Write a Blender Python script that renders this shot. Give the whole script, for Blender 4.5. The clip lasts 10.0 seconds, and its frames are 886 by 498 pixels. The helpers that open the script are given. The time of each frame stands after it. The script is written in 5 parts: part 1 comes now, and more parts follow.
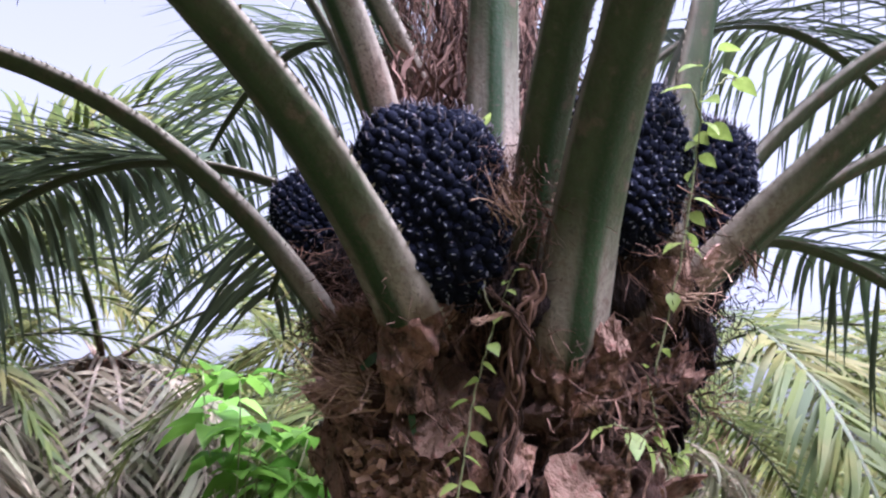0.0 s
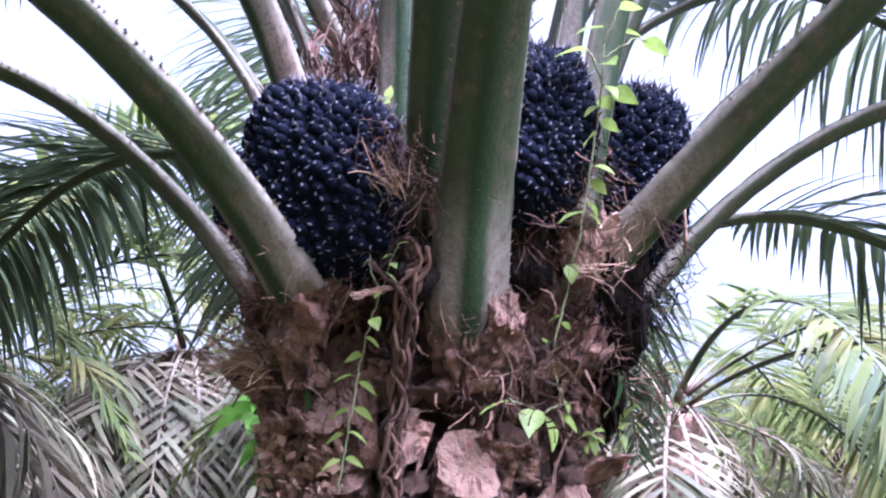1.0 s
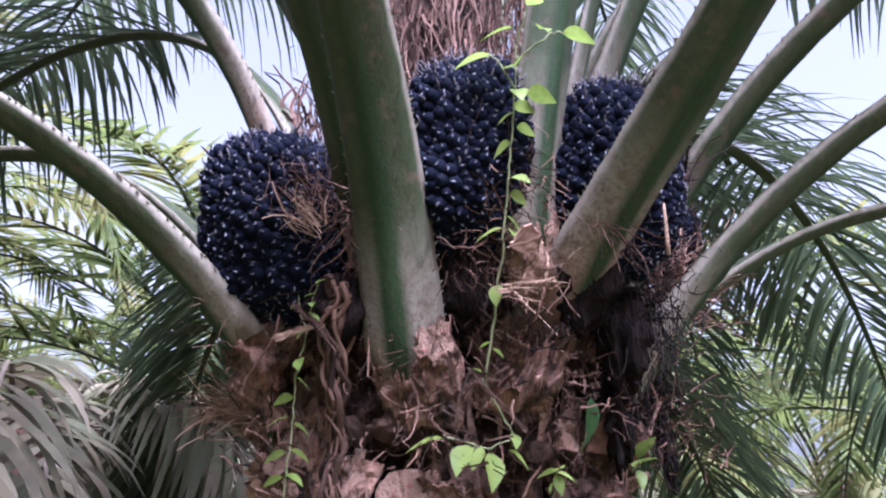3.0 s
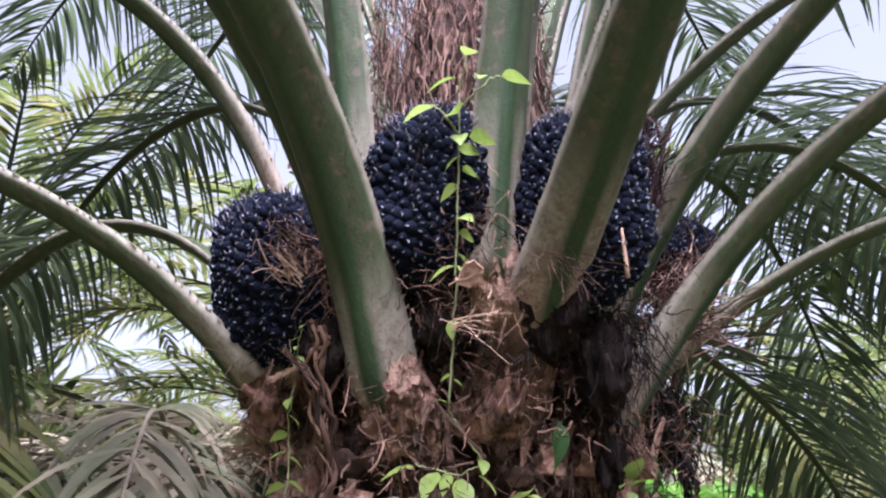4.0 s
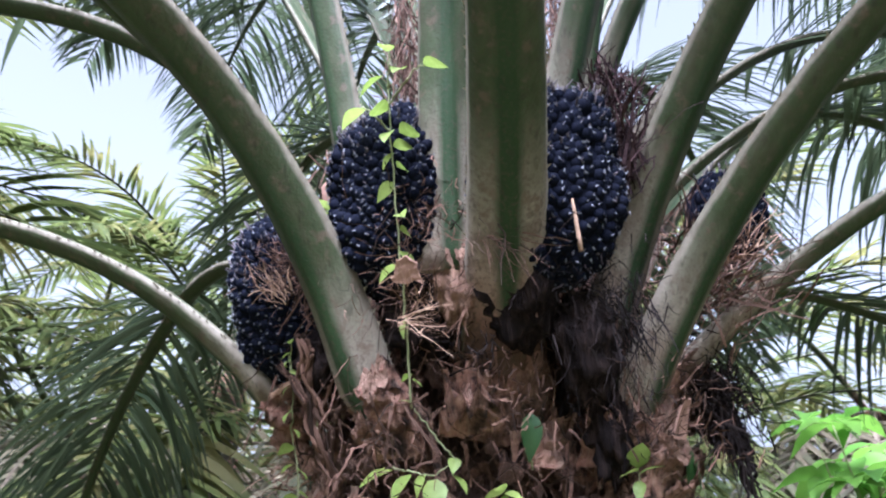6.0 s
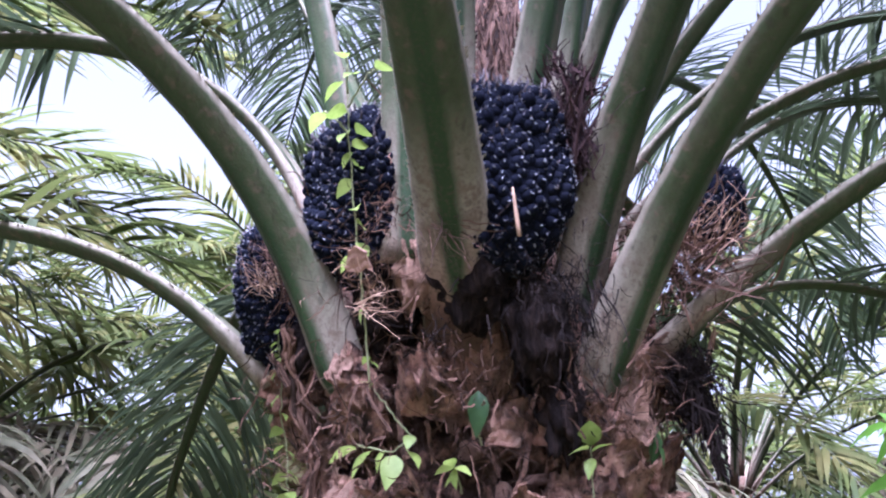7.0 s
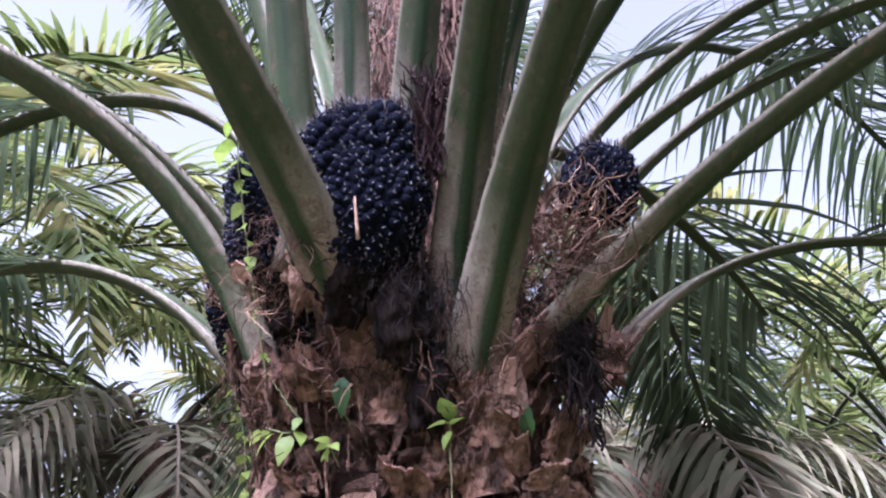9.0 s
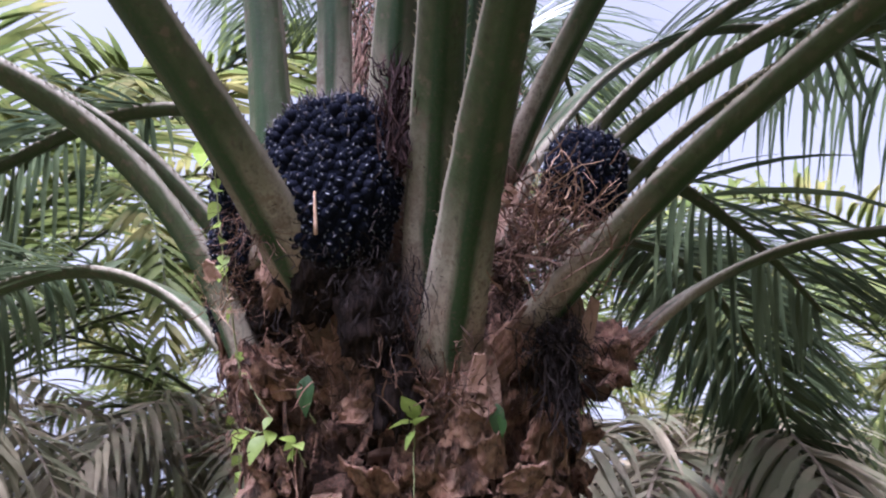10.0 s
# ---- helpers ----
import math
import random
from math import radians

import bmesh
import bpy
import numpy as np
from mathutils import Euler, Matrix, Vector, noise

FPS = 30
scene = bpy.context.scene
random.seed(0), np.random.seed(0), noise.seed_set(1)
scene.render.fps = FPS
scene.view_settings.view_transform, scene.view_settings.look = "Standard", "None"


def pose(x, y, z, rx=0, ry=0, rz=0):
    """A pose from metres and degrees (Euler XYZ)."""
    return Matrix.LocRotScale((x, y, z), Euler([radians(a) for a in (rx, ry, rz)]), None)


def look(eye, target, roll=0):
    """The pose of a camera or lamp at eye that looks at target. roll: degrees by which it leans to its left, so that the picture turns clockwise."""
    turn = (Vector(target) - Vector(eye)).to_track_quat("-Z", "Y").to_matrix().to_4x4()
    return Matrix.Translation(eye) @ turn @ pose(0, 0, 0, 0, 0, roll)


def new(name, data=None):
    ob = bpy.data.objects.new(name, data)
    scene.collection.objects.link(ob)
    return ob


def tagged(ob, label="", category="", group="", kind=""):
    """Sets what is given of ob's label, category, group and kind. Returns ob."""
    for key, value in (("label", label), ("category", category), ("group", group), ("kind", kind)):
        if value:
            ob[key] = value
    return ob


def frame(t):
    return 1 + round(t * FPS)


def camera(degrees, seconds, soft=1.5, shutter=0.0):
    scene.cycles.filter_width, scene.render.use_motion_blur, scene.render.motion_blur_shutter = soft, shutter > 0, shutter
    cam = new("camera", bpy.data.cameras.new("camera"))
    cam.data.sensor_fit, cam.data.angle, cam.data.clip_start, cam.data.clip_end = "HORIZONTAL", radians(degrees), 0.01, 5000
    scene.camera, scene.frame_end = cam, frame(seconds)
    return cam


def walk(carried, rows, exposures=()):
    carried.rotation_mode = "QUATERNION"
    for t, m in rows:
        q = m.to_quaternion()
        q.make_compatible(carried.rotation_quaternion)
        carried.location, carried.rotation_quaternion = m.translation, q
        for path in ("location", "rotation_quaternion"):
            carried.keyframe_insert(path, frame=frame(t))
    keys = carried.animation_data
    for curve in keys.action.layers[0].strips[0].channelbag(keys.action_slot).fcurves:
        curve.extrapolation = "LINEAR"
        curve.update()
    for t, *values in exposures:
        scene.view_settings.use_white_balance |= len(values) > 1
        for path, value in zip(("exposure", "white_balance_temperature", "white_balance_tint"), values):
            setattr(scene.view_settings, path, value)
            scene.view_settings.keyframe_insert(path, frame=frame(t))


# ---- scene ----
cam = camera(54.6, 10.0, 2.1, 0.35)
METRES, EYE, TILT, LEAN, TURN = 3.3, 1.6, 15.75, 0.0, 0.0
EXPOSURE = 2.72
ROWS = [
    (0.0, 0.0, 0.0, 0.0, 0.0, 0.0, -0.0),
    (0.5, 0.0612, -0.0088, 0.0036, 4.35, -1.37, 1.75),
    (1.0, 0.1112, 0.0129, -0.0116, 6.77, -0.36, 1.22),
    (1.5, 0.1594, 0.0376, -0.0168, 12.01, 2.58, 1.96),
    (2.0, 0.2209, 0.0439, -0.0191, 19.53, 2.4, 5.65),
    (3.5, 0.3354, 0.1093, -0.0413, 32.53, 5.97, 7.3),
    (4.0, 0.3964, 0.1192, -0.0464, 39.15, 7.82, 10.02),
    (4.5, 0.4422, 0.1312, -0.052, 41.1, 6.5, 12.12),
    (5.0, 0.4624, 0.1626, -0.0673, 43.18, 6.59, 12.63),
    (5.5, 0.473, 0.2082, -0.0737, 49.86, 10.0, 12.56),
    (6.0, 0.4903, 0.2383, -0.086, 57.5, 12.45, 15.21),
    (7.5, 0.572, 0.3333, -0.1467, 68.11, 16.81, 13.95),
    (8.0, 0.5896, 0.3798, -0.1622, 71.86, 18.37, 14.12),
    (8.5, 0.6283, 0.4271, -0.1819, 78.36, 19.67, 14.72),
    (9.0, 0.6577, 0.4642, -0.1923, 81.58, 19.01, 16.09),
    (9.5, 0.6557, 0.4965, -0.2062, 83.64, 19.39, 15.34),
    (10.0, 0.646, 0.546, -0.2155, 88.91, 21.35, 14.76),
]
EXPOSURES = ((0.0, 0.04, 5200, 32.5), (1.0, 0.44, 4800, 36.0), (2.0, 0.27, 4800, 33.0), (3.5, 0.06, 5150, 31.5), (4.5, 0.03, 5380, 22.5), (5.5, 0.20, 5220, 24.5),
             (6.0, 0.20, 5050, 20.0), (7.5, 0.42, 4900, 40.0), (8.5, 0.34, 4950, 38.0), (9.0, 0.12, 5080, 32.5), (10.0, 0.00, 5220, 31.0))
walk(cam, [(t, pose(0, 0, EYE, TILT, LEAN, TURN) @ pose(METRES * x, METRES * y, METRES * z, 90 + pitch, roll, yaw)) for t, x, y, z, yaw, pitch, roll in ROWS],
     exposures=[(t, EXPOSURE + stops, kelvin, tint) for t, stops, kelvin, tint in EXPOSURES])

# ---- world, sun ----
world = bpy.data.worlds.new("sky")
scene.world = world
world.use_nodes = True
wn, wl = world.node_tree.nodes, world.node_tree.links
SUN_EL, SUN_AZ = 60.0, 325.0      # degrees; azimuth counted from +x towards +y
sky = wn.new("ShaderNodeTexSky")
sky.sky_type, sky.sun_disc = "NISHITA", False
sky.sun_elevation, sky.sun_rotation = radians(SUN_EL), radians(90 - SUN_AZ)
sky.air_density, sky.dust_density, sky.ozone_density = 1.0, 6.0, 1.0
veil = wn.new("ShaderNodeHueSaturation")      # thin overcast: the blue is washed out
veil.inputs["Saturation"].default_value = 0.05
veil.inputs["Value"].default_value = 1.0
back = wn["Background"]
back.inputs["Strength"].default_value = 0.05
wl.new(sky.outputs[0], veil.inputs["Color"])
wl.new(veil.outputs[0], back.inputs["Color"])

sun_data = bpy.data.lights.new("sun", "SUN")
sun_data.energy, sun_data.angle, sun_data.color = 5.0, radians(40), (1.0, 0.97, 0.92)
sun = new("sun", sun_data)
se, sa = radians(SUN_EL), radians(SUN_AZ)
sun.matrix_world = look((0, 0, 30), Vector((0, 0, 30)) - Vector((math.cos(se) * math.cos(sa), math.cos(se) * math.sin(sa), math.sin(se))))


# ---- materials ----
class Mat:
    """A small wrapper to write node materials in few lines."""

    def __init__(self, name, rough=0.6, spec=0.4, metal=0.0):
        self.m = bpy.data.materials.new(name)
        self.m.use_nodes = True
        self.n, self.l = self.m.node_tree.nodes, self.m.node_tree.links
        self.b = self.n["Principled BSDF"]
        self.b.inputs["Roughness"].default_value = rough
        self.b.inputs["Specular IOR Level"].default_value = spec
        self.b.inputs["Metallic"].default_value = metal

    def put(self, sock, v):
        if isinstance(v, bpy.types.NodeSocket):
            self.l.new(v, sock)
        else:
            sock.default_value = v

    def coord(self, which="Object"):
        return self.n.new("ShaderNodeTexCoord").outputs[which]

    def noise(self, scale, detail=4.0, vec=None, stretch=None, rough=0.55):
        vec = vec or self.coord()
        if stretch:
            mp = self.n.new("ShaderNodeMapping")
            mp.inputs["Scale"].default_value = stretch
            self.l.new(vec, mp.inputs["Vector"])
            vec = mp.outputs[0]
        t = self.n.new("ShaderNodeTexNoise")
        t.inputs["Scale"].default_value, t.inputs["Detail"].default_value = scale, detail
        t.inputs["Roughness"].default_value = rough
        self.l.new(vec, t.inputs["Vector"])
        return t.outputs["Fac"]

    def ramp(self, fac, *stops):
        r = self.n.new("ShaderNodeValToRGB")
        e = r.color_ramp.elements
        while len(e) < len(stops):
            e.new(0.5)
        for k, (p, c) in zip(e, stops):
            k.position = p
            k.color = (*c, 1) if len(c) == 3 else c
        self.l.new(fac, r.inputs[0])
        return r.outputs[0]

    def mix(self, fac, a, b, kind="MIX"):
        x = self.n.new("ShaderNodeMix")
        x.data_type, x.blend_type = "RGBA", kind
        for s, v in ((x.inputs[0], fac), (x.inputs[6], a), (x.inputs[7], b)):
            self.put(s, (*v, 1) if isinstance(v, tuple) and len(v) == 3 else v)
        return x.outputs[2]

    def math(self, op, a, b=0.0, clamp=False):
        x = self.n.new("ShaderNodeMath")
        x.operation, x.use_clamp = op, clamp
        self.put(x.inputs[0], a)
        self.put(x.inputs[1], b)
        return x.outputs[0]

    def uv(self):
        s = self.n.new("ShaderNodeSeparateXYZ")
        self.l.new(self.coord("UV"), s.inputs[0])
        return s.outputs[0], s.outputs[1]

    def rand(self):
        return self.n.new("ShaderNodeObjectInfo").outputs["Random"]

    def island(self):
        return self.n.new("ShaderNodeNewGeometry").outputs["Random Per Island"]

    def bump(self, h, strength=0.5, dist=0.01):
        x = self.n.new("ShaderNodeBump")
        x.inputs["Strength"].default_value, x.inputs["Distance"].default_value = strength, dist
        self.l.new(h, x.inputs["Height"])
        self.l.new(x.outputs[0], self.b.inputs["Normal"])
        return self

    def color(self, c):
        self.put(self.b.inputs["Base Color"], (*c, 1) if isinstance(c, tuple) and len(c) == 3 else c)
        return self

    def rough(self, v):
        self.put(self.b.inputs["Roughness"], v)
        return self

    def translucent(self, amount):
        self.b.inputs["Subsurface Weight"].default_value = 0.0
        tr = self.n.new("ShaderNodeBsdfTranslucent")
        mx = self.n.new("ShaderNodeMixShader")
        mx.inputs[0].default_value = amount
        src = self.b.inputs["Base Color"]
        if src.is_linked:
            self.l.new(src.links[0].from_socket, tr.inputs[0])
        else:
            tr.inputs[0].default_value = src.default_value
        self.l.new(self.b.outputs[0], mx.inputs[1])
        self.l.new(tr.outputs[0], mx.inputs[2])
        self.l.new(mx.outputs[0], self.n["Material Output"].inputs["Surface"])
        return self


def petiole_material():
    """Green keel between scurfy tan flanks at the foot, olive with brown bloom further up. UV: x across, y metres above the foot."""
    m = Mat("petiole", 0.6, 0.14)
    u, v = m.uv()
    across = m.math("ABSOLUTE", m.math("SUBTRACT", u, 0.5))               # 0 keel .. 0.5 margin
    n_big, n_fine = m.noise(6, 5), m.noise(60, 5, stretch=(1, 1, 0.4))
    n_edge = m.noise(26, 4, stretch=(1, 1, 0.35))
    wander = m.math("ADD", m.math("MULTIPLY", m.math("SUBTRACT", n_big, 0.5), 0.07), m.math("MULTIPLY", m.math("SUBTRACT", n_edge, 0.5), 0.05))
    point = m.math("MULTIPLY", m.math("SUBTRACT", 0.16, v, True), 0.55)    # the keel narrows to a point at the foot
    edge = m.math("ADD", m.math("ADD", across, wander), point)
    keel = m.ramp(edge, (0.080, (0, 0, 0)), (0.185, (1, 1, 1)))            # 0 keel, 1 flank
    low = m.math("SUBTRACT", 1.0, m.math("MULTIPLY", m.math("SUBTRACT", v, 0.13), 3.4), True)
    low = m.math("MULTIPLY", low, m.math("ADD", 0.45, m.math("MULTIPLY", n_big, 1.0)), True)
    # olive of the upper stalk, lowered to include shade from the crown above
    green = m.mix(n_fine, (0.024, 0.033, 0.014), (0.056, 0.068, 0.031))
    streaks = m.noise(22, 4, stretch=(1, 1, 0.06))
    blush = m.ramp(streaks, (0.50, (0, 0, 0)), (0.66, (1, 1, 1)))
    green = m.mix(m.math("MULTIPLY", blush, 0.45), green, (0.060, 0.047, 0.031))     # brownish bloom in long streaks
    # the keel's own green, darkened as well for its downward-facing shade
    rib = m.mix(n_big, (0.010, 0.022, 0.008), (0.030, 0.050, 0.018))
    up = m.ramp(v, (0.45, (0, 0, 0)), (1.2, (1, 1, 1)))
    rib = m.mix(m.math("MULTIPLY", up, 0.85), rib, m.mix(streaks, (0.022, 0.034, 0.014), (0.058, 0.070, 0.033)))
    tan = m.mix(n_fine, (0.165, 0.128, 0.096), (0.36, 0.30, 0.24))
    rust = m.ramp(v, (0.02, (1, 1, 1)), (0.22, (0, 0, 0)))
    tan = m.mix(m.math("MULTIPLY", rust, m.ramp(n_big, (0.34, (0, 0, 0)), (0.56, (1, 1, 1)))), tan, (0.155, 0.083, 0.055))
    body = m.mix(keel, rib, m.mix(low, green, tan))
    foot = m.ramp(m.math("ADD", v, m.math("MULTIPLY", m.math("SUBTRACT", n_big, 0.5), 0.10)), (-0.0, (1, 1, 1)), (0.05, (0, 0, 0)))
    body = m.mix(foot, body, m.mix(n_fine, (0.035, 0.020, 0.014), (0.15, 0.085, 0.058)))
    grain = m.noise(150, 4)
    speck = m.ramp(grain, (0.52, (0, 0, 0)), (0.66, (1, 1, 1)))
    body = m.mix(m.math("MULTIPLY", speck, m.math("ADD", 0.28, m.math("MULTIPLY", low, 0.36))), body, (0.060, 0.042, 0.030))
    spots = m.ramp(m.noise(30, 4), (0.57, (0, 0, 0)), (0.66, (1, 1, 1)))
    body = m.mix(m.math("MULTIPLY", m.math("MULTIPLY", spots, keel), 0.65), body, (0.095, 0.066, 0.046))
    scurf = m.ramp(m.noise(13, 6, rough=0.7), (0.52, (0, 0, 0)), (0.62, (1, 1, 1)))
    body = m.mix(m.math("MULTIPLY", m.math("MULTIPLY", scurf, keel), m.math("ADD", 0.15, m.math("MULTIPLY", low, 0.40))), body, (0.090, 0.062, 0.045))
    scratch = m.ramp(m.noise(55, 4, stretch=(1, 1, 0.08)), (0.60, (0, 0, 0)), (0.68, (1, 1, 1)))
    body = m.mix(m.math("MULTIPLY", scratch, 0.45), body, (0.030, 0.026, 0.018))
    margin = m.ramp(m.math("ADD", across, m.math("MULTIPLY", m.math("SUBTRACT", n_edge, 0.5), 0.07)), (0.425, (0, 0, 0)), (0.465, (1, 1, 1)))
    body = m.mix(m.math("MULTIPLY", margin, 0.75), body, m.mix(n_fine, (0.11, 0.085, 0.060), (0.26, 0.225, 0.175)))
    m.color(body).rough(m.math("ADD", 0.56, m.math("MULTIPLY", m.math("MULTIPLY", keel, low), 0.4)))
    m.bump(m.math("ADD", n_fine, m.math("ADD", m.math("MULTIPLY", grain, 0.6), m.math("MULTIPLY", streaks, 0.4))), 0.45, 0.004)
    return m.m


def leaf_material(name, dark, light, trans=0.35, rough=0.42, dead=None, spec=0.4):
    m = Mat(name, rough, spec)
    c = m.mix(m.math("FRACT", m.math("ADD", m.island(), m.rand())), dark, light)
    n = m.noise(3.0, 3)
    c = m.mix(m.math("MULTIPLY", m.ramp(n, (0.45, (0, 0, 0)), (0.7, (1, 1, 1))), 0.6), c, light)
    if dead:
        k = m.ramp(m.noise(1.6, 4), (0.50, (0, 0, 0)), (0.64, (1, 1, 1)))
        c = m.mix(m.math("MULTIPLY", k, 0.8), c, dead)
    m.color(c)
    m.bump(m.noise(60, 2, stretch=(1, 1, 0.2)), 0.15, 0.003)
    m.translucent(trans)
    return m.m


def bark_material():
    """Dead leaf sheath: crumbling and fibrous, from near black through reddish brown to tan."""
    m = Mat("leaf_base_bark", 0.85, 0.15)
    a, d = m.noise(9, 6), m.noise(34, 6, rough=0.65)
    b = m.noise(70, 5, stretch=(1, 1, 0.16), rough=0.65)
    c = m.mix(m.ramp(a, (0.38, (0, 0, 0)), (0.62, (1, 1, 1))), (0.026, 0.016, 0.012), (0.225, 0.112, 0.076))
    c = m.mix(m.math("MULTIPLY", m.math("POWER", m.rand(), 2.2), 0.75), c, (0.29, 0.170, 0.118))
    c = m.mix(m.math("MULTIPLY", m.ramp(d, (0.52, (0, 0, 0)), (0.66, (1, 1, 1))), 0.8), c, (0.35, 0.205, 0.138))
    c = m.mix(m.math("MULTIPLY", m.ramp(d, (0.36, (1, 1, 1)), (0.47, (0, 0, 0))), 0.9), c, (0.014, 0.009, 0.007))
    c = m.mix(m.math("MULTIPLY", m.ramp(b, (0.54, (0, 0, 0)), (0.70, (1, 1, 1))), 0.5), c, (0.30, 0.205, 0.145))
    moss = m.ramp(m.noise(9, 4), (0.66, (0, 0, 0)), (0.74, (1, 1, 1)))
    c = m.mix(m.math("MULTIPLY", moss, 0.35), c, (0.05, 0.06, 0.02))
    m.color(c).bump(m.math("ADD", b, m.math("MULTIPLY", d, 0.6)), 1.0, 0.022)
    return m.m


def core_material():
    m = Mat("shaded_trunk_core", 0.9, 0.12)
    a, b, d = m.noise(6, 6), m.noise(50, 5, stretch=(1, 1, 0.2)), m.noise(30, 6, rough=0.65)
    # near-black brown paints the shade in the gaps between leaf bases
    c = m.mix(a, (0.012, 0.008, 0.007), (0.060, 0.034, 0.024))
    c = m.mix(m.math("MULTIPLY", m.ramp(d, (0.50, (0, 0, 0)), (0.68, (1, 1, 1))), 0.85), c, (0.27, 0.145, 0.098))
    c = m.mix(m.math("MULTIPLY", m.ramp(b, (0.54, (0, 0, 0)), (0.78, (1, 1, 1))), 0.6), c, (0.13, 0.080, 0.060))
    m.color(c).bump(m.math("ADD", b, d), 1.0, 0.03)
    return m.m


def fibre_material(name, a, b):
    m = Mat(name, 0.95, 0.06)
    m.color(m.mix(m.island(), a, b))
    return m.m


def cut_material():
    m = Mat("cut_leaf_base", 0.8, 0.2)
    a, b = m.noise(14, 5), m.noise(60, 3)
    c = m.mix(a, (0.075, 0.043, 0.029), (0.20, 0.120, 0.080))
    c = m.mix(m.ramp(b, (0.55, (0, 0, 0)), (0.7, (1, 1, 1))), c, (0.14, 0.060, 0.042))
    m.color(c).bump(b, 1.0, 0.012)
    return m.m


def fruit_material():
    m = Mat("oil_palm_fruit", 0.5, 0.02)
    c = m.mix(m.math("FRACT", m.math("ADD", m.rand(), m.island())), (0.0036, 0.0042, 0.0082), (0.0064, 0.0071, 0.0122))
    m.color(c).rough(m.math("ADD", 0.60, m.math("MULTIPLY", m.noise(120, 3), 0.3)))
    return m.m


def plain(name, a, b, scale=20, rough=0.7, bump=0.3):
    m = Mat(name, rough, 0.3)
    n = m.noise(scale, 5)
    m.color(m.mix(n, a, b)).bump(n, bump, 0.01)
    return m.m


PETIOLE = petiole_material()
LEAFLET = leaf_material("leaflet_green", (0.025, 0.037, 0.020), (0.074, 0.092, 0.046), 0.42, 0.38)
# yellower green, and lighter than the near leaflets to imitate haze
LEAFLET_FAR = leaf_material("leaflet_far", (0.048, 0.067, 0.021), (0.108, 0.126, 0.036), 0.55, 0.58, (0.19, 0.165, 0.060), 0.15)
LEAFLET_DEAD = leaf_material("leaflet_dead", (0.058, 0.047, 0.029), (0.245, 0.200, 0.128), 0.3, 0.6, (0.115, 0.12, 0.065), 0.2)
VINE_LEAF = leaf_material("vine_leaf", (0.15, 0.21, 0.035), (0.28, 0.35, 0.085), 0.5, 0.5)
DARK_LEAF = leaf_material("dark_leaf", (0.016, 0.042, 0.010), (0.032, 0.072, 0.016), 0.25, 0.4)
WEED_LEAF = leaf_material("weed_leaf", (0.07, 0.17, 0.02), (0.18, 0.34, 0.045), 0.5, 0.5)
BARK = bark_material()
CUT = cut_material()
CORE = core_material()
FIBRE = fibre_material("brown_fibre", (0.010, 0.007, 0.005), (0.130, 0.073, 0.050))
SHEATH_FIBRE = fibre_material("sheath_fibre", (0.030, 0.018, 0.014), (0.185, 0.108, 0.080))
DRY_FLOWER = fibre_material("dry_flower", (0.009, 0.006, 0.007), (0.050, 0.028, 0.026))
CHIP = fibre_material("tan_chip", (0.14, 0.075, 0.048), (0.44, 0.275, 0.185))
STRAW = fibre_material("straw_fibre", (0.14, 0.080, 0.052), (0.38, 0.250, 0.170))
FRUIT = fruit_material()
TIP = fibre_material("dry_tip", (0.026, 0.026, 0.032), (0.195, 0.192, 0.208))
BRISTLE = fibre_material("dry_bristle", (0.022, 0.018, 0.020), (0.125, 0.105, 0.110))
SPINE = plain("spine", (0.10, 0.085, 0.055), (0.30, 0.26, 0.19), 40)
STEM = plain("vine_stem", (0.10, 0.13, 0.04), (0.24, 0.22, 0.12), 30)
RACHIS_DEAD = plain("dead_rachis", (0.09, 0.065, 0.045), (0.19, 0.15, 0.105), 12)
# rotten fibre whose near-black colour also paints the shade in the hollows
def rot_shade_material():
    m = Mat("rot_and_shade", 0.95, 0.05)
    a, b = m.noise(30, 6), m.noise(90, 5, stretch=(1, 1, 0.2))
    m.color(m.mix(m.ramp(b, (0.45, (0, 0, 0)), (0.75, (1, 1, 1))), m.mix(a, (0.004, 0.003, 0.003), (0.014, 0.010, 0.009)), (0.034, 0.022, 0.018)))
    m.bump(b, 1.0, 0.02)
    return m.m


ROT_SHADE = rot_shade_material()
# black fibre, darkened further to stand in for shade under the bunches
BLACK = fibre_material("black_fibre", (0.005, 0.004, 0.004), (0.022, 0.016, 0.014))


def ground_material():
    m = Mat("leaf_litter_soil", 0.95, 0.15)
    a, b = m.noise(0.6, 6), m.noise(18, 6)
    c = m.mix(b, (0.045, 0.034, 0.023), (0.17, 0.13, 0.085))
    c = m.mix(m.ramp(a, (0.42, (0, 0, 0)), (0.6, (1, 1, 1))), c, (0.035, 0.060, 0.018))
    m.color(c).bump(b, 0.8, 0.03)
    return m.m


GROUND = ground_material()


# ---- mesh helpers ----
def mesh(name, verts, faces, mats, uvs=None, smooth=True, slots=None):
    me = bpy.data.meshes.new(name)
    me.from_pydata([tuple(v) for v in verts], [], faces)
    for k in mats if isinstance(mats, (list, tuple)) else [mats]:
        me.materials.append(k)
    if slots is not None:
        me.polygons.foreach_set("material_index", slots)
    if uvs is not None:
        layer = me.uv_layers.new(name="UVMap")
        idx = np.empty(len(me.loops), dtype=np.int32)
        me.loops.foreach_get("vertex_index", idx)
        layer.data.foreach_set("uv", np.asarray(uvs, dtype=np.float32)[idx].ravel())
    me.polygons.foreach_set("use_smooth", [smooth] * len(me.polygons))
    me.update()
    return me


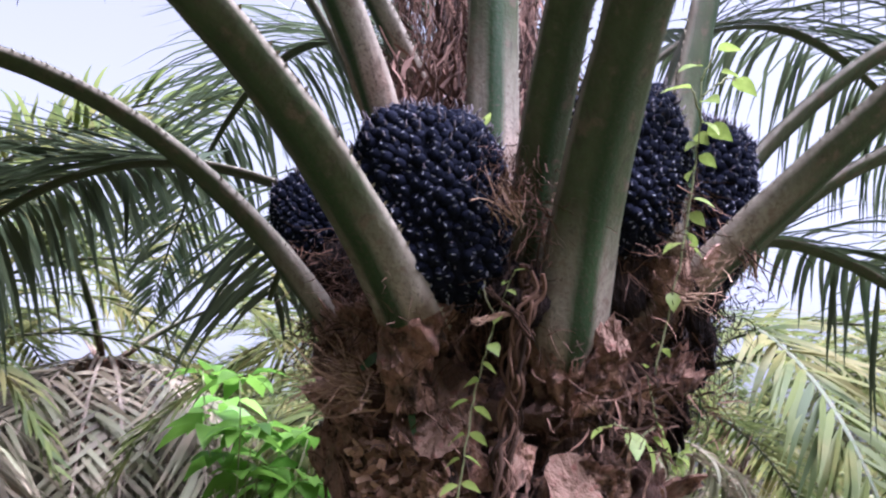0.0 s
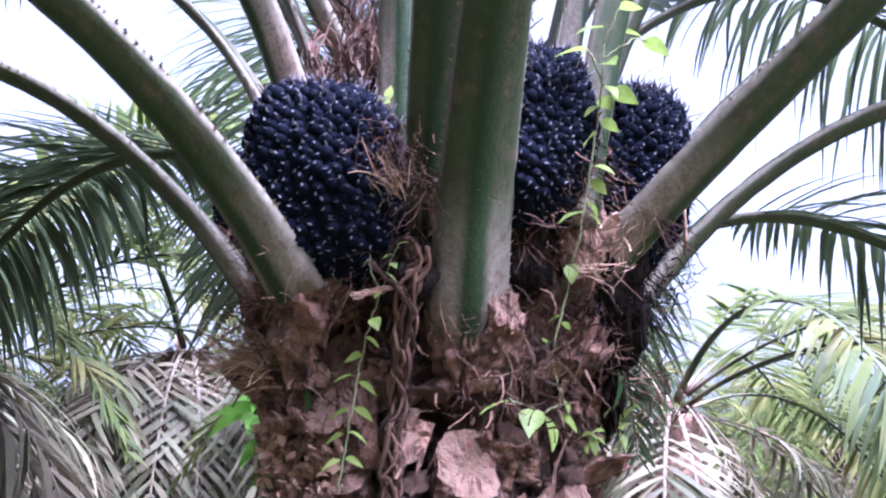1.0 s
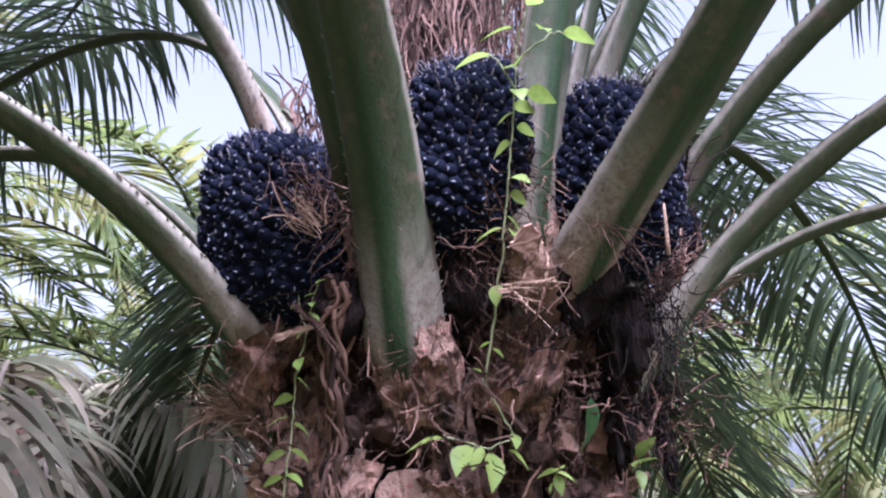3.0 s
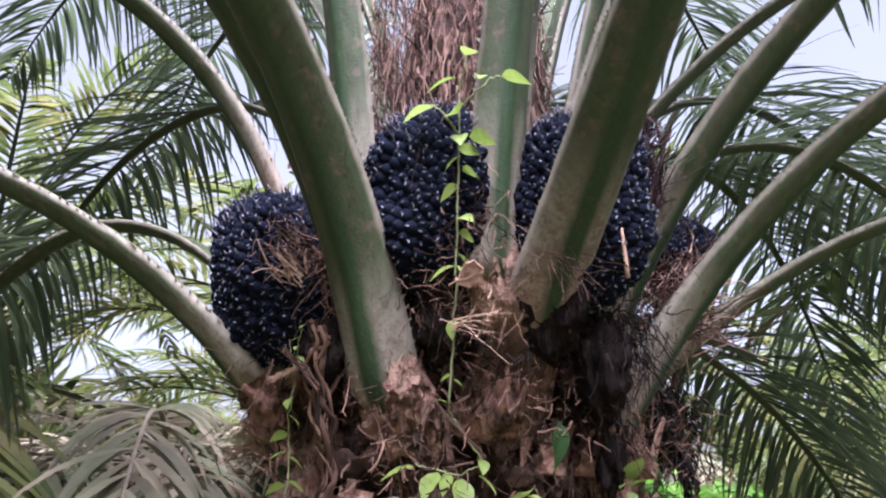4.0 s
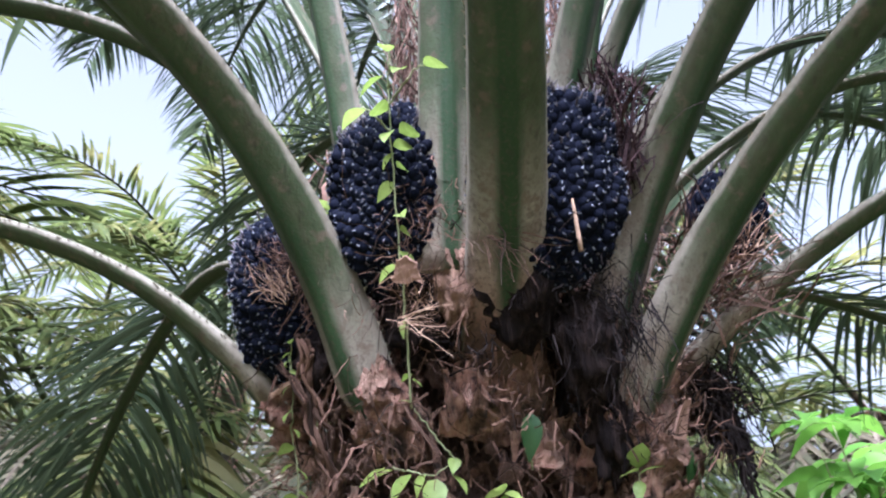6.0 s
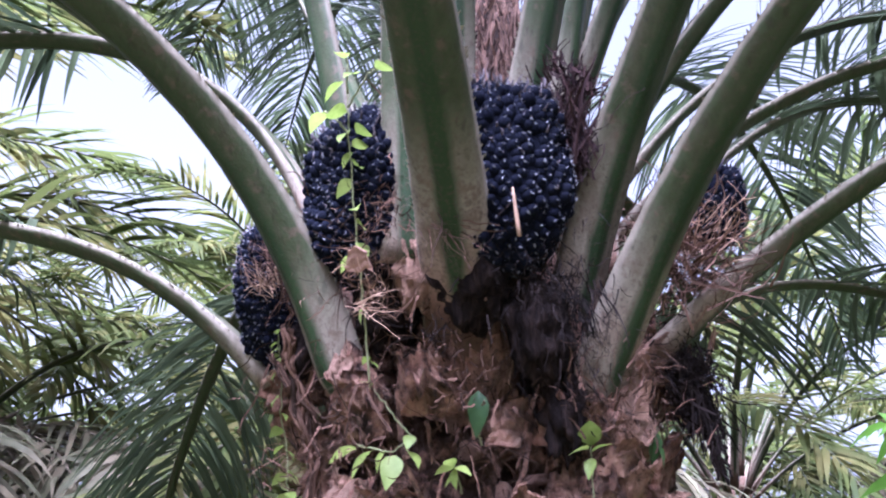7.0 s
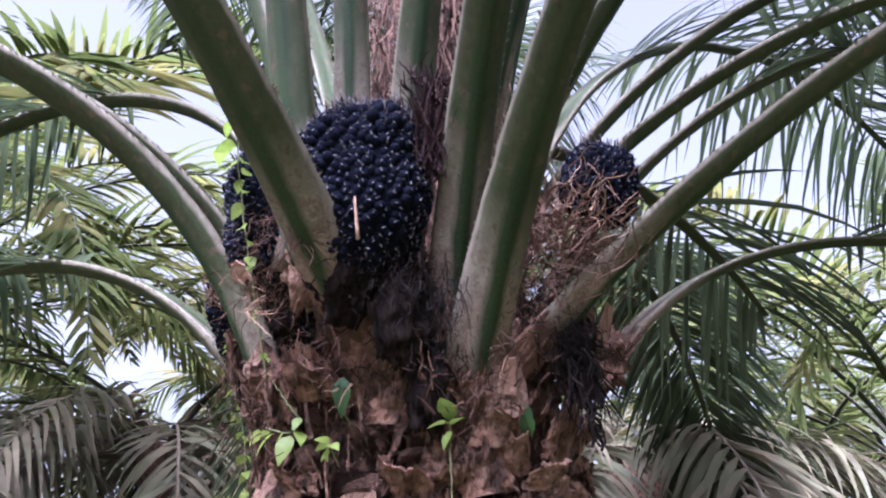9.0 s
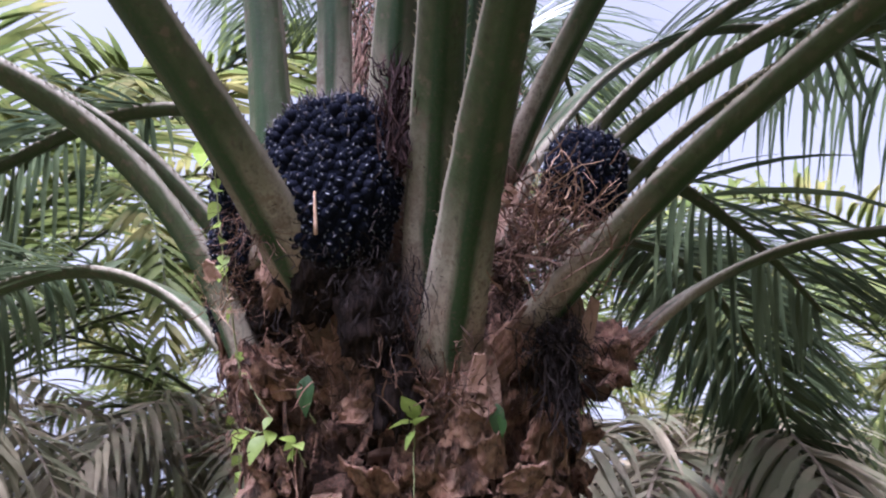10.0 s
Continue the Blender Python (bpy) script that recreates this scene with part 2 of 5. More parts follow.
def part(name, me, parent=None, label="", m=None):
    ob = new(name, me)
    if m is not None:
        ob.matrix_basis = m
    if parent:
        ob.parent = parent
    return tagged(ob, label)


class Soup:
    """Collects vertices and faces of many small pieces into one mesh."""

    def __init__(self):
        self.v, self.f, self.s, self.n = [], [], [], 0

    def add(self, verts, faces, slot=0):
        verts = np.asarray(verts, dtype=float)
        self.v.append(verts)
        self.f += [tuple(i + self.n for i in q) for q in faces]
        self.s += [slot] * len(faces)
        self.n += len(verts)

    def strip(self, path, side, width, slot=0):
        """A ribbon along path; side: unit vectors across; width: half-widths."""
        k = len(path)
        w = np.asarray(width)[:, None]
        v = np.empty((2 * k, 3))
        v[0::2], v[1::2] = path - side * w, path + side * w
        self.add(v, [(2 * i, 2 * i + 1, 2 * i + 3, 2 * i + 2) for i in range(k - 1)], slot)

    def tube(self, path, radius, sides=5, slot=0):
        path = np.asarray(path, dtype=float)
        k = len(path)
        r = np.broadcast_to(radius, (k,))
        t = np.gradient(path, axis=0)
        t /= np.linalg.norm(t, axis=1)[:, None] + 1e-9
        ref = np.array([0.0, 0.0, 1.0]) if abs(t[:, 2]).mean() < 0.8 else np.array([1.0, 0.0, 0.0])
        a = np.cross(t, ref)
        a /= np.linalg.norm(a, axis=1)[:, None] + 1e-9
        b = np.cross(t, a)
        ang = np.arange(sides) * 2 * np.pi / sides
        v = (path[:, None] + r[:, None, None] * (a[:, None] * np.cos(ang)[None, :, None] + b[:, None] * np.sin(ang)[None, :, None])).reshape(-1, 3)
        f = [(i * sides + j, i * sides + (j + 1) % sides, (i + 1) * sides + (j + 1) % sides, (i + 1) * sides + j) for i in range(k - 1) for j in range(sides)]
        f += [tuple(range(sides))[::-1], tuple((k - 1) * sides + j for j in range(sides))]
        self.add(v, f, slot)

    def mesh(self, name, mats, smooth=True):
        return mesh(name, np.vstack(self.v), self.f, mats, None, smooth, self.s)


rng = np.random.default_rng(7)


def unit(v):
    v = np.asarray(v, dtype=float)
    return v / (np.linalg.norm(v, axis=-1, keepdims=True) + 1e-12)


# ---- fronds ----
def stalk_path(az, az1, el, k, k2, length, step=0.04, bend=0.42, floor=-1.1, s0=-0.14):
    """Centre line of a frond from its base: azimuth and elevation in degrees, with their change per metre; past 1.7 m it bends evenly."""
    s = np.arange(s0, length + step, step)
    sc = np.minimum(s, 1.7)
    e = np.radians(el - k * sc - k2 * sc * sc) - bend * np.maximum(s - 1.7, 0)
    e = np.maximum(e, floor)
    a = np.radians(az + az1 * np.minimum(s, 2.0))
    d = np.stack([np.cos(e) * np.cos(a), np.cos(e) * np.sin(a), np.sin(e)], -1)
    p = np.cumsum(d, 0) * step
    if s0 > 0:                                   # begins above its foot
        return s, p - p[0], d
    i0 = int(np.argmin(abs(s)))
    return s, p - p[i0], d


def stalk_frame(d, twist=0.0):
    side = np.cross(d, (0, 0, 1.0))
    side = unit(side)
    up = np.cross(side, d)
    grow = np.clip((np.arange(len(d)) * 0.04 - 0.30) / 0.40, 0, 1) * twist      # the stalk turns about itself above its foot
    c, n = np.cos(grow)[:, None], np.sin(grow)[:, None]
    return side * c + up * n, up * c - side * n


# underside from margin to margin, then the flatter upper face: x across, y up, in half-widths
PROFILE = np.array([(-1.0, 0.02), (-0.93, -0.22), (-0.72, -0.44), (-0.40, -0.58), (-0.16, -0.70), (0.0, -0.73), (0.16, -0.70), (0.40, -0.58), (0.72, -0.44), (0.93, -0.22),
                    (1.0, 0.02), (0.85, 0.14), (0.45, 0.06), (0.0, 0.02), (-0.45, 0.06), (-0.85, 0.14)])
PROFILE_U = np.array([0.0, 0.07, 0.18, 0.33, 0.44, 0.5, 0.56, 0.67, 0.82, 0.93, 1.0, 0.90, 0.78, 0.5, 0.22, 0.10])


def stalk_mesh(name, s, p, d, half, twist=0.0, mat=None, wobble=0.0, sides=None, skip=0.0):
    side, up = stalk_frame(d, twist)
    prof, pu = (PROFILE, PROFILE_U) if sides is None else (PROFILE[::2], PROFILE_U[::2])
    k, m = len(s), len(prof)
    w = half(s)
    v = p[:, None] + w[:, None, None] * (side[:, None] * prof[None, :, 0, None] + up[:, None] * prof[None, :, 1, None])
    if wobble:
        v += rng.normal(0, wobble, v.shape)
    uv = np.stack(np.broadcast_arrays(pu[None, :], s[:, None] + skip), -1).reshape(-1, 2)
    f = [(i * m + j, i * m + (j + 1) % m, (i + 1) * m + (j + 1) % m, (i + 1) * m + j) for i in range(k - 1) for j in range(m)]
    f += [tuple(range(m))[::-1], tuple((k - 1) * m + j for j in range(m))]
    return mesh(name, v.reshape(-1, 3), f, mat or PETIOLE, uv)


def leaflets_mesh(name, s, p, d, start, end, mat, every=0.045, longest=0.85, wide=0.021, droop=1.0, seed=1, fold=True, segs=5, twist=0.0, missing=0.0, single=0, owner=None, scatter=1.0):
    """Leaflets in two ranks, in several planes, bending under their weight."""
    r = np.random.default_rng(seed)
    side, up = stalk_frame(d, twist)
    step = s[1] - s[0]
    soup = Soup()
    left = {-1: single // 2, 1: single // 2}
    for sgn in (-1, 1):
        x = start + r.uniform(0, every)
        while x < end:
            q = (x - start) / (end - start)
            i = min(int((x - s[0]) / step), len(s) - 2)
            x += every * r.uniform(0.7, 1.3)
            if r.random() < missing:
                continue
            size = longest * (0.35 + 0.65 * min(1, q / 0.22)) * (1 - 0.75 * max(0, (q - 0.55) / 0.45) ** 1.4) * r.uniform(0.85, 1.1)
            lean = math.radians(40 + 8 * scatter * r.uniform(-1, 1) + 18 * q)
            lift = math.radians(8 + scatter * (r.choice([-26, 2, 26]) + r.normal(0, 8)))
            dr = side[i] * sgn * math.cos(lean) + d[i] * math.sin(lean)
            dr = unit(dr * math.cos(lift) + up[i] * math.sin(lift))
            pts, dirs = [p[i] + side[i] * sgn * 0.008], [dr]
            seg = size / segs
            g = droop * r.uniform(0.7, 1.35)
            cur = dr
            for j in range(segs):
                cur = unit(cur + np.array([0, 0, -1.0]) * g * seg * (0.7 + 1.1 * j / segs) + r.normal(0, 0.03, 3))
                pts.append(pts[-1] + cur * seg)
                dirs.append(cur)
            pts, dirs = np.array(pts), np.array(dirs)
            across = unit(np.cross(dirs, up[i] + 0.25 * r.normal(size=3)))
            t = np.linspace(0, 1, segs + 1)
            w = wide * r.uniform(0.8, 1.15) * np.clip(np.minimum(0.35 + t * 3.2, 1.0) * (1 - t ** 2.4) + 0.02, 0.03, 1)
            if fold:
                nrm = unit(np.cross(across, dirs))
                kk = segs + 1
                v = np.empty((3 * kk, 3))
                v[0::3], v[1::3], v[2::3] = pts - across * w[:, None] + nrm * w[:, None] * 0.35, pts, pts + across * w[:, None] + nrm * w[:, None] * 0.35
                f = []
                for j in range(segs):
                    f += [(3 * j, 3 * j + 1, 3 * j + 4, 3 * j + 3), (3 * j + 1, 3 * j + 2, 3 * j + 5, 3 * j + 4)]
                if left[sgn] > 0:
                    left[sgn] -= 1
                    part("leaflet", mesh("leaflet", v, f, mat), owner)
                else:
                    soup.add(v, f)
            else:
                soup.strip(pts, across, w)
    return soup.mesh(name, mat) if soup.n else None


def spines_mesh(name, s, p, d, half, start, end, twist=0.0, seed=3):
    """Short flat thorns along both margins of the stalk."""
    r = np.random.default_rng(seed)
    side, up = stalk_frame(d, twist)
    step = s[1] - s[0]
    soup = Soup()
    for sgn in (-1, 1):
        x = start
        while x < end:
            i = min(int((x - s[0]) / step), len(s) - 2)
            fr = (x - s[0]) / step - i
            c = p[i] * (1 - fr) + p[i + 1] * fr
            w = float(half(np.array([x]))[0])
            o = c + side[i] * sgn * w * 0.97 + up[i] * 0.03 * w
            ln = r.uniform(0.003, 0.012)
            tip = o + side[i] * sgn * ln * 0.8 + d[i] * ln * r.uniform(0.3, 0.9) + up[i] * ln * r.uniform(-0.1, 0.5)
            b = r.uniform(0.003, 0.0055)
            soup.add([o - d[i] * b, o + d[i] * b, o + up[i] * 0.003, tip], [(0, 1, 3), (1, 2, 3), (2, 0, 3), (0, 2, 1)])
            x += r.uniform(0.007, 0.026)
    return soup.mesh(name, SPINE, False)


def sheath_mesh(s, p, d, half, upto, seed):
    """The brown, torn leaf sheath that wraps the foot of a stalk, with a ragged upper edge."""
    r = np.random.default_rng(seed)
    k = int((upto - s[0]) / (s[1] - s[0])) + 1
    side, up = stalk_frame(d)
    prof = PROFILE * np.array([1.0, 1.0])
    m = len(prof)
    reps = 3
    v, f = [], []
    rows = []
    for i in range(k):
        t = i / max(1, k - 1)
        row = []
        for j in range(m * reps):
            a, b = prof[(j // reps) % m], prof[(j // reps + 1) % m]
            q = a + (b - a) * (j % reps) / reps
            w = float(half(s[i])) * (1.16 - 0.10 * t)
            rag = 0.09 * (noise.noise((j * 0.55, seed, 0)) + 0.6 * noise.noise((j * 1.7, seed, 5))) * t ** 2
            pt = p[i] + w * (side[i] * q[0] + up[i] * q[1]) + d[i] * rag
            pt = pt + (side[i] * q[0] + up[i] * q[1]) * (0.012 * noise.noise((j * 0.5, i * 0.7, seed)) + 0.007 * noise.noise((j * 1.9, i * 1.5, seed)))
            row.append(len(v))
            v.append(pt)
        rows.append(row)
    n = m * reps
    for i in range(k - 1):
        for j in range(n):
            f.append((rows[i][j], rows[i][(j + 1) % n], rows[i + 1][(j + 1) % n], rows[i + 1][j]))
    return mesh("leaf_sheath", v, f, BARK, None, False)


def frond(parent, name, base, az, az1, el, k, k2, length=4.4, half0=0.082, half1=0.05, leaf_from=1.5, label="", twist=0.0, bend=0.42, seed=1, droop=1.0, longest=0.85, sheath=0.0, s0=-0.14, cut=-0.2, skip=0.0, single=0, every=0.020, wide=0.0115):
    """A living frond: stalk, thorns along its margins and leaflets beyond."""
    s, p, d = stalk_path(az, az1, el, k, k2, length, bend=bend, s0=s0)
    p = p + np.array(base)
    if cut > s0:                                 # nothing of it shows below this length
        s, p, d = s[s >= cut], p[s >= cut], d[s >= cut]

    def half(x):
        x = np.asarray(x)
        flare = half0 + (half1 - half0) * np.clip(x / 0.75, 0, 1) ** 0.75
        far = half1 * np.clip(1 - (x - 0.9) / (length - 0.5), 0.1, 1)
        return np.where(x < 0.9, flare, np.minimum(far, flare)) * np.where(x < 0, 1 + 1.2 * np.abs(x), 1) * (np.clip(0.45 + 0.55 * (x - s0) / 0.09, 0.45, 1) if s0 > 0 else 1.0)

    ob = part(name, stalk_mesh(name, s, p, d, half, twist, wobble=0.0006, skip=skip), parent, label)
    if sheath > -0.1 and cut < 0.1:
        part("leaf_sheath", sheath_mesh(s, p, d, half, sheath, seed), ob, "torn reddish brown sheath at the stalk's foot")
    tagged(part("thorn_edge", spines_mesh("thorn_edge", s, p, d, half, max(0.12, s0), 1.55, twist, seed), ob), kind="stuff")
    rest = leaflets_mesh("foliage", s, p, d, leaf_from, length, LEAFLET, every, longest, wide, droop, seed, twist=0.0, single=single, owner=ob, scatter=0.55)
    if rest:
        tagged(part("foliage", rest, ob), kind="stuff")
    return ob


# ---- ground ----
def build_ground():
    n = 70
    ax = np.sign(np.linspace(-1, 1, n)) * np.abs(np.linspace(-1, 1, n)) ** 2.6 * 400
    v, f = [], []
    for j in range(n):
        for i in range(n):
            x, y = ax[i], ax[j]
            v.append((x, y, 0.05 * noise.noise((x * 0.4, y * 0.4, 0)) + 0.12 * noise.noise((x * 0.05, y * 0.05, 3))))
    for j in range(n - 1):
        for i in range(n - 1):
            f.append((j * n + i, j * n + i + 1, (j + 1) * n + i + 1, (j + 1) * n + i))
    tagged(new("ground", mesh("ground", v, f, GROUND)), "plantation soil with dry leaf litter and patches of weeds", "ground", kind="structure")


build_ground()

# ---- the oil palm ----
AX, AY = 0.10, 1.907          # the trunk's axis
palm = tagged(new("oil_palm"), "young oil palm with a shaggy brown trunk of cut leaf bases", "palm tree")


def trunk_radius(z):
    return 0.325 + 0.012 * math.sin(z * 7.1) + (0.08 * (0.4 - z) if z < 0.4 else 0.0) - 0.42 * max(0.0, z - 1.90) + 0.32 * max(0.0, z - 2.35)


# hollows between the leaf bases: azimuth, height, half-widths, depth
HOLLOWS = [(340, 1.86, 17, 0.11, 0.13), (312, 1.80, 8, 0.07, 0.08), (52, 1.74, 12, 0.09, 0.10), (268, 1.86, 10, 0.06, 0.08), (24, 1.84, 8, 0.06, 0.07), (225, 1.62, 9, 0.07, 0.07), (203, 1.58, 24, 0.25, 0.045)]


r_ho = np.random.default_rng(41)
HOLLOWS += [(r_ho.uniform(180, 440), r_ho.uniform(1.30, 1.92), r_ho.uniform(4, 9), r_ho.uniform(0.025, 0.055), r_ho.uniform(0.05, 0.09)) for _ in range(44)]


def hollow(az, z):
    """How deep the trunk falls in at a place, from rotted leaf bases."""
    deep = 0.0
    for a, h, w, t, d in HOLLOWS:
        x = ((az - a + 180) % 360 - 180) / w
        deep = max(deep, d * math.exp(-x ** 4 - ((z - h) / t) ** 4))
    return deep


def build_trunk():
    n, rings = 140, 210
    v, f = [], []
    for k in range(rings + 1):
        z = -0.05 + k * 3.05 / rings
        for i in range(n):
            a = 2 * math.pi * i / n
            c, q = math.cos(a), math.sin(a)
            r = max(0.12, trunk_radius(z)) - hollow(math.degrees(a), z) - 0.012 + 0.035 * noise.noise((c * 2.4, q * 2.4, z * 4)) + 0.022 * noise.noise((c * 8, q * 8, z * 8)) + 0.014 * noise.noise((c * 22, q * 22, z * 9)) + 0.006 * noise.noise((c * 45, q * 45, z * 20))
            v.append((AX + r * c, AY + r * q, z))
    for k in range(rings):
        for i in range(n):
            f.append((k * n + i, k * n + (i + 1) % n, (k + 1) * n + (i + 1) % n, (k + 1) * n + i))
    f.append(tuple(rings * n + i for i in range(n)))
    return part("trunk", mesh("trunk", v, f, CORE), palm, "brown fibrous trunk, darkened for the shade between leaf bases")


# the core's dark colour carries the shade seen between the leaf bases
build_trunk()


def leaf_base_mesh(seed, length=0.2, half=0.085, depth=0.07, slant=0.05, cut=True, rough=0.005, lean=0.10):
    """A dead leaf base: broad and clasping below, ridged with fibre, cut off or torn into splinters. It points along +z and bulges along +x."""
    r = np.random.default_rng(seed)
    rows, m = 12, 30
    ridge = r.normal(0, 0.0035, m) + 0.0025 * np.sin(np.arange(m) * 2.1 + seed)
    splinter = r.random(m) ** 2 * (0.005 if cut else 0.055)
    v, f, slots = [], [], []
    for k in range(rows):
        t = k / (rows - 1)
        w = half * (1.3 - 0.5 * t)
        dp = depth * (0.7 + 0.35 * t)
        for j in range(m):
            a = 2 * math.pi * j / m
            c, q = math.cos(a), math.sin(a)
            box = (abs(c) ** 3 + abs(q) ** 3) ** (-1 / 3)          # squarish section
            x = dp * (c if c > 0 else 0.35 * c) * box + lean * t ** 1.5
            y = w * q * box
            p = np.array([x, y, length * t - slant * c * t ** 2 - splinter[j] * t ** 2])
            n = noise.noise((p[0] * 15 + seed, p[1] * 15, p[2] * 12)) * 0.014 + noise.noise((p[0] * 50 + seed, p[1] * 50, p[2] * 14)) * 0.006 + ridge[j] * (0.4 + (0.1 if cut else 1.0) * t)
            v.append(p + np.array([c, q, 0]) * n + r.normal(0, rough * 0.15, 3))
    for k in range(rows - 1):
        for j in range(m):
            f.append((k * m + j, k * m + (j + 1) % m, (k + 1) * m + (j + 1) % m, (k + 1) * m + j))
            slots.append(0)
    top = np.mean(v[(rows - 1) * m:], axis=0)
    prev = [(rows - 1) * m + j for j in range(m)]
    for fac, sink in ((0.85, 0.0), (0.55, 0.004), (0.25, 0.006)):
        ring = []
        for j in range(m):
            ring.append(len(v))
            v.append(top + (v[(rows - 1) * m + j] - top) * fac + np.array([0, 0, r.normal(-sink, rough * 0.5)]) + (0 if cut else np.array([0, 0, -0.03])))
        for j in range(m):
            f.append((prev[j], prev[(j + 1) % m], ring[(j + 1) % m], ring[j]))
            slots.append(1 if cut else 0)
        prev = ring
    mid = len(v)
    v.append(top + np.array([0, 0, -0.004 if cut else -0.035]))
    for j in range(m):
        f.append((prev[j], prev[(j + 1) % m], mid))
        slots.append(1 if cut else 0)
    return mesh("leaf_base", v, f, [BARK, CUT], None, False, slots)


def flap_mesh(seed):
    """A stiff, curled scrap of leaf sheath with a crumbling edge."""
    r = np.random.default_rng(seed)
    nx, ny, w, h = 10, 8, 0.085, 0.085
    end = 0.72 + 0.28 * np.array([noise.noise((j * 0.45, seed * 1.3, 2.0)) for j in range(nx + 1)]) + r.normal(0, 0.04, nx + 1)
    v, f = [], []
    for back in (0.0, -0.006):
        for k in range(ny + 1):
            for j in range(nx + 1):
                x, t = j / nx - 0.5, k / ny * end[j]
                dent = 0.016 * noise.noise((j * 0.45, k * 0.5, seed)) + 0.007 * noise.noise((j * 1.3, k * 1.1, seed))
                v.append((back + 0.07 * (0.25 - x * x) + 0.04 * t * t + dent + r.normal(0, 0.0008), x * w * (1.05 - 0.5 * t + 0.25 * noise.noise((k * 0.6, seed, 3.0))), h * t))
    n = (nx + 1) * (ny + 1)
    for k in range(ny):
        for j in range(nx):
            a = k * (nx + 1) + j
            q = (a, a + 1, a + nx + 2, a + nx + 1)
            f += [q, tuple(n + i for i in q[::-1])]
    rim = list(range(nx + 1)) + [k * (nx + 1) + nx for k in range(1, ny + 1)] + [ny * (nx + 1) + j for j in range(nx - 1, -1, -1)] + [k * (nx + 1) for k in range(ny - 1, 0, -1)]
    for i in range(len(rim)):
        a, b = rim[i], rim[(i + 1) % len(rim)]
        f.append((b, a, n + a, n + b))
    return mesh("sheath_flap", v, f, BARK, None, False)


def clod_mesh(seed):
    """A crumbled lump of old leaf base, rough all over; unit size."""
    n, m = 10, 16
    v, f = [], []
    for k in range(n + 1):
        th = math.pi * k / n
        for j in range(m):
            ph = 2 * math.pi * j / m
            q = np.array([math.sin(th) * math.cos(ph), math.sin(th) * math.sin(ph), math.cos(th)])
            g = 1 + 0.50 * noise.noise(tuple(q * 1.5 + seed)) + 0.34 * noise.noise(tuple(q * 3.7 + seed * 2)) + 0.20 * noise.noise(tuple(q * 8.0 + seed))
            v.append(q * g)
    for k in range(n):
        for j in range(m):
            f.append((k * m + j, (k + 1) * m + j, (k + 1) * m + (j + 1) % m, k * m + (j + 1) % m))
    return mesh("bark_lump", v, f, BARK, None, False)


CLODS = [clod_mesh(30 + i) for i in range(10)]
FLAPS = [flap_mesh(400 + i) for i in range(8)]
BASES = [leaf_base_mesh(i, 0.15 + 0.03 * (i % 4), 0.060 + 0.010 * (i % 3), 0.035 + 0.008 * (i % 4), 0.03 + 0.012 * (i % 3), i % 5 == 0, 0.007, 0.03 + 0.012 * (i % 3)) for i in range(10)]


def stub(az, rad, z, tilt, me, scale=(1, 1, 1), label="", turn=0.0):
    """One leaf base on the trunk, by its azimuth, distance from the axis and height."""
    a = math.radians(az)
    m = Matrix.Translation((AX + rad * math.cos(a), AY + rad * math.sin(a), z)) @ Matrix.Rotation(a, 4, "Z") @ Matrix.Rotation(math.radians(tilt), 4, "Y") @ Matrix.Rotation(math.radians(turn), 4, "X") @ Matrix.Diagonal((*scale, 1))
    return part("leaf_base", me, palm, label, m)


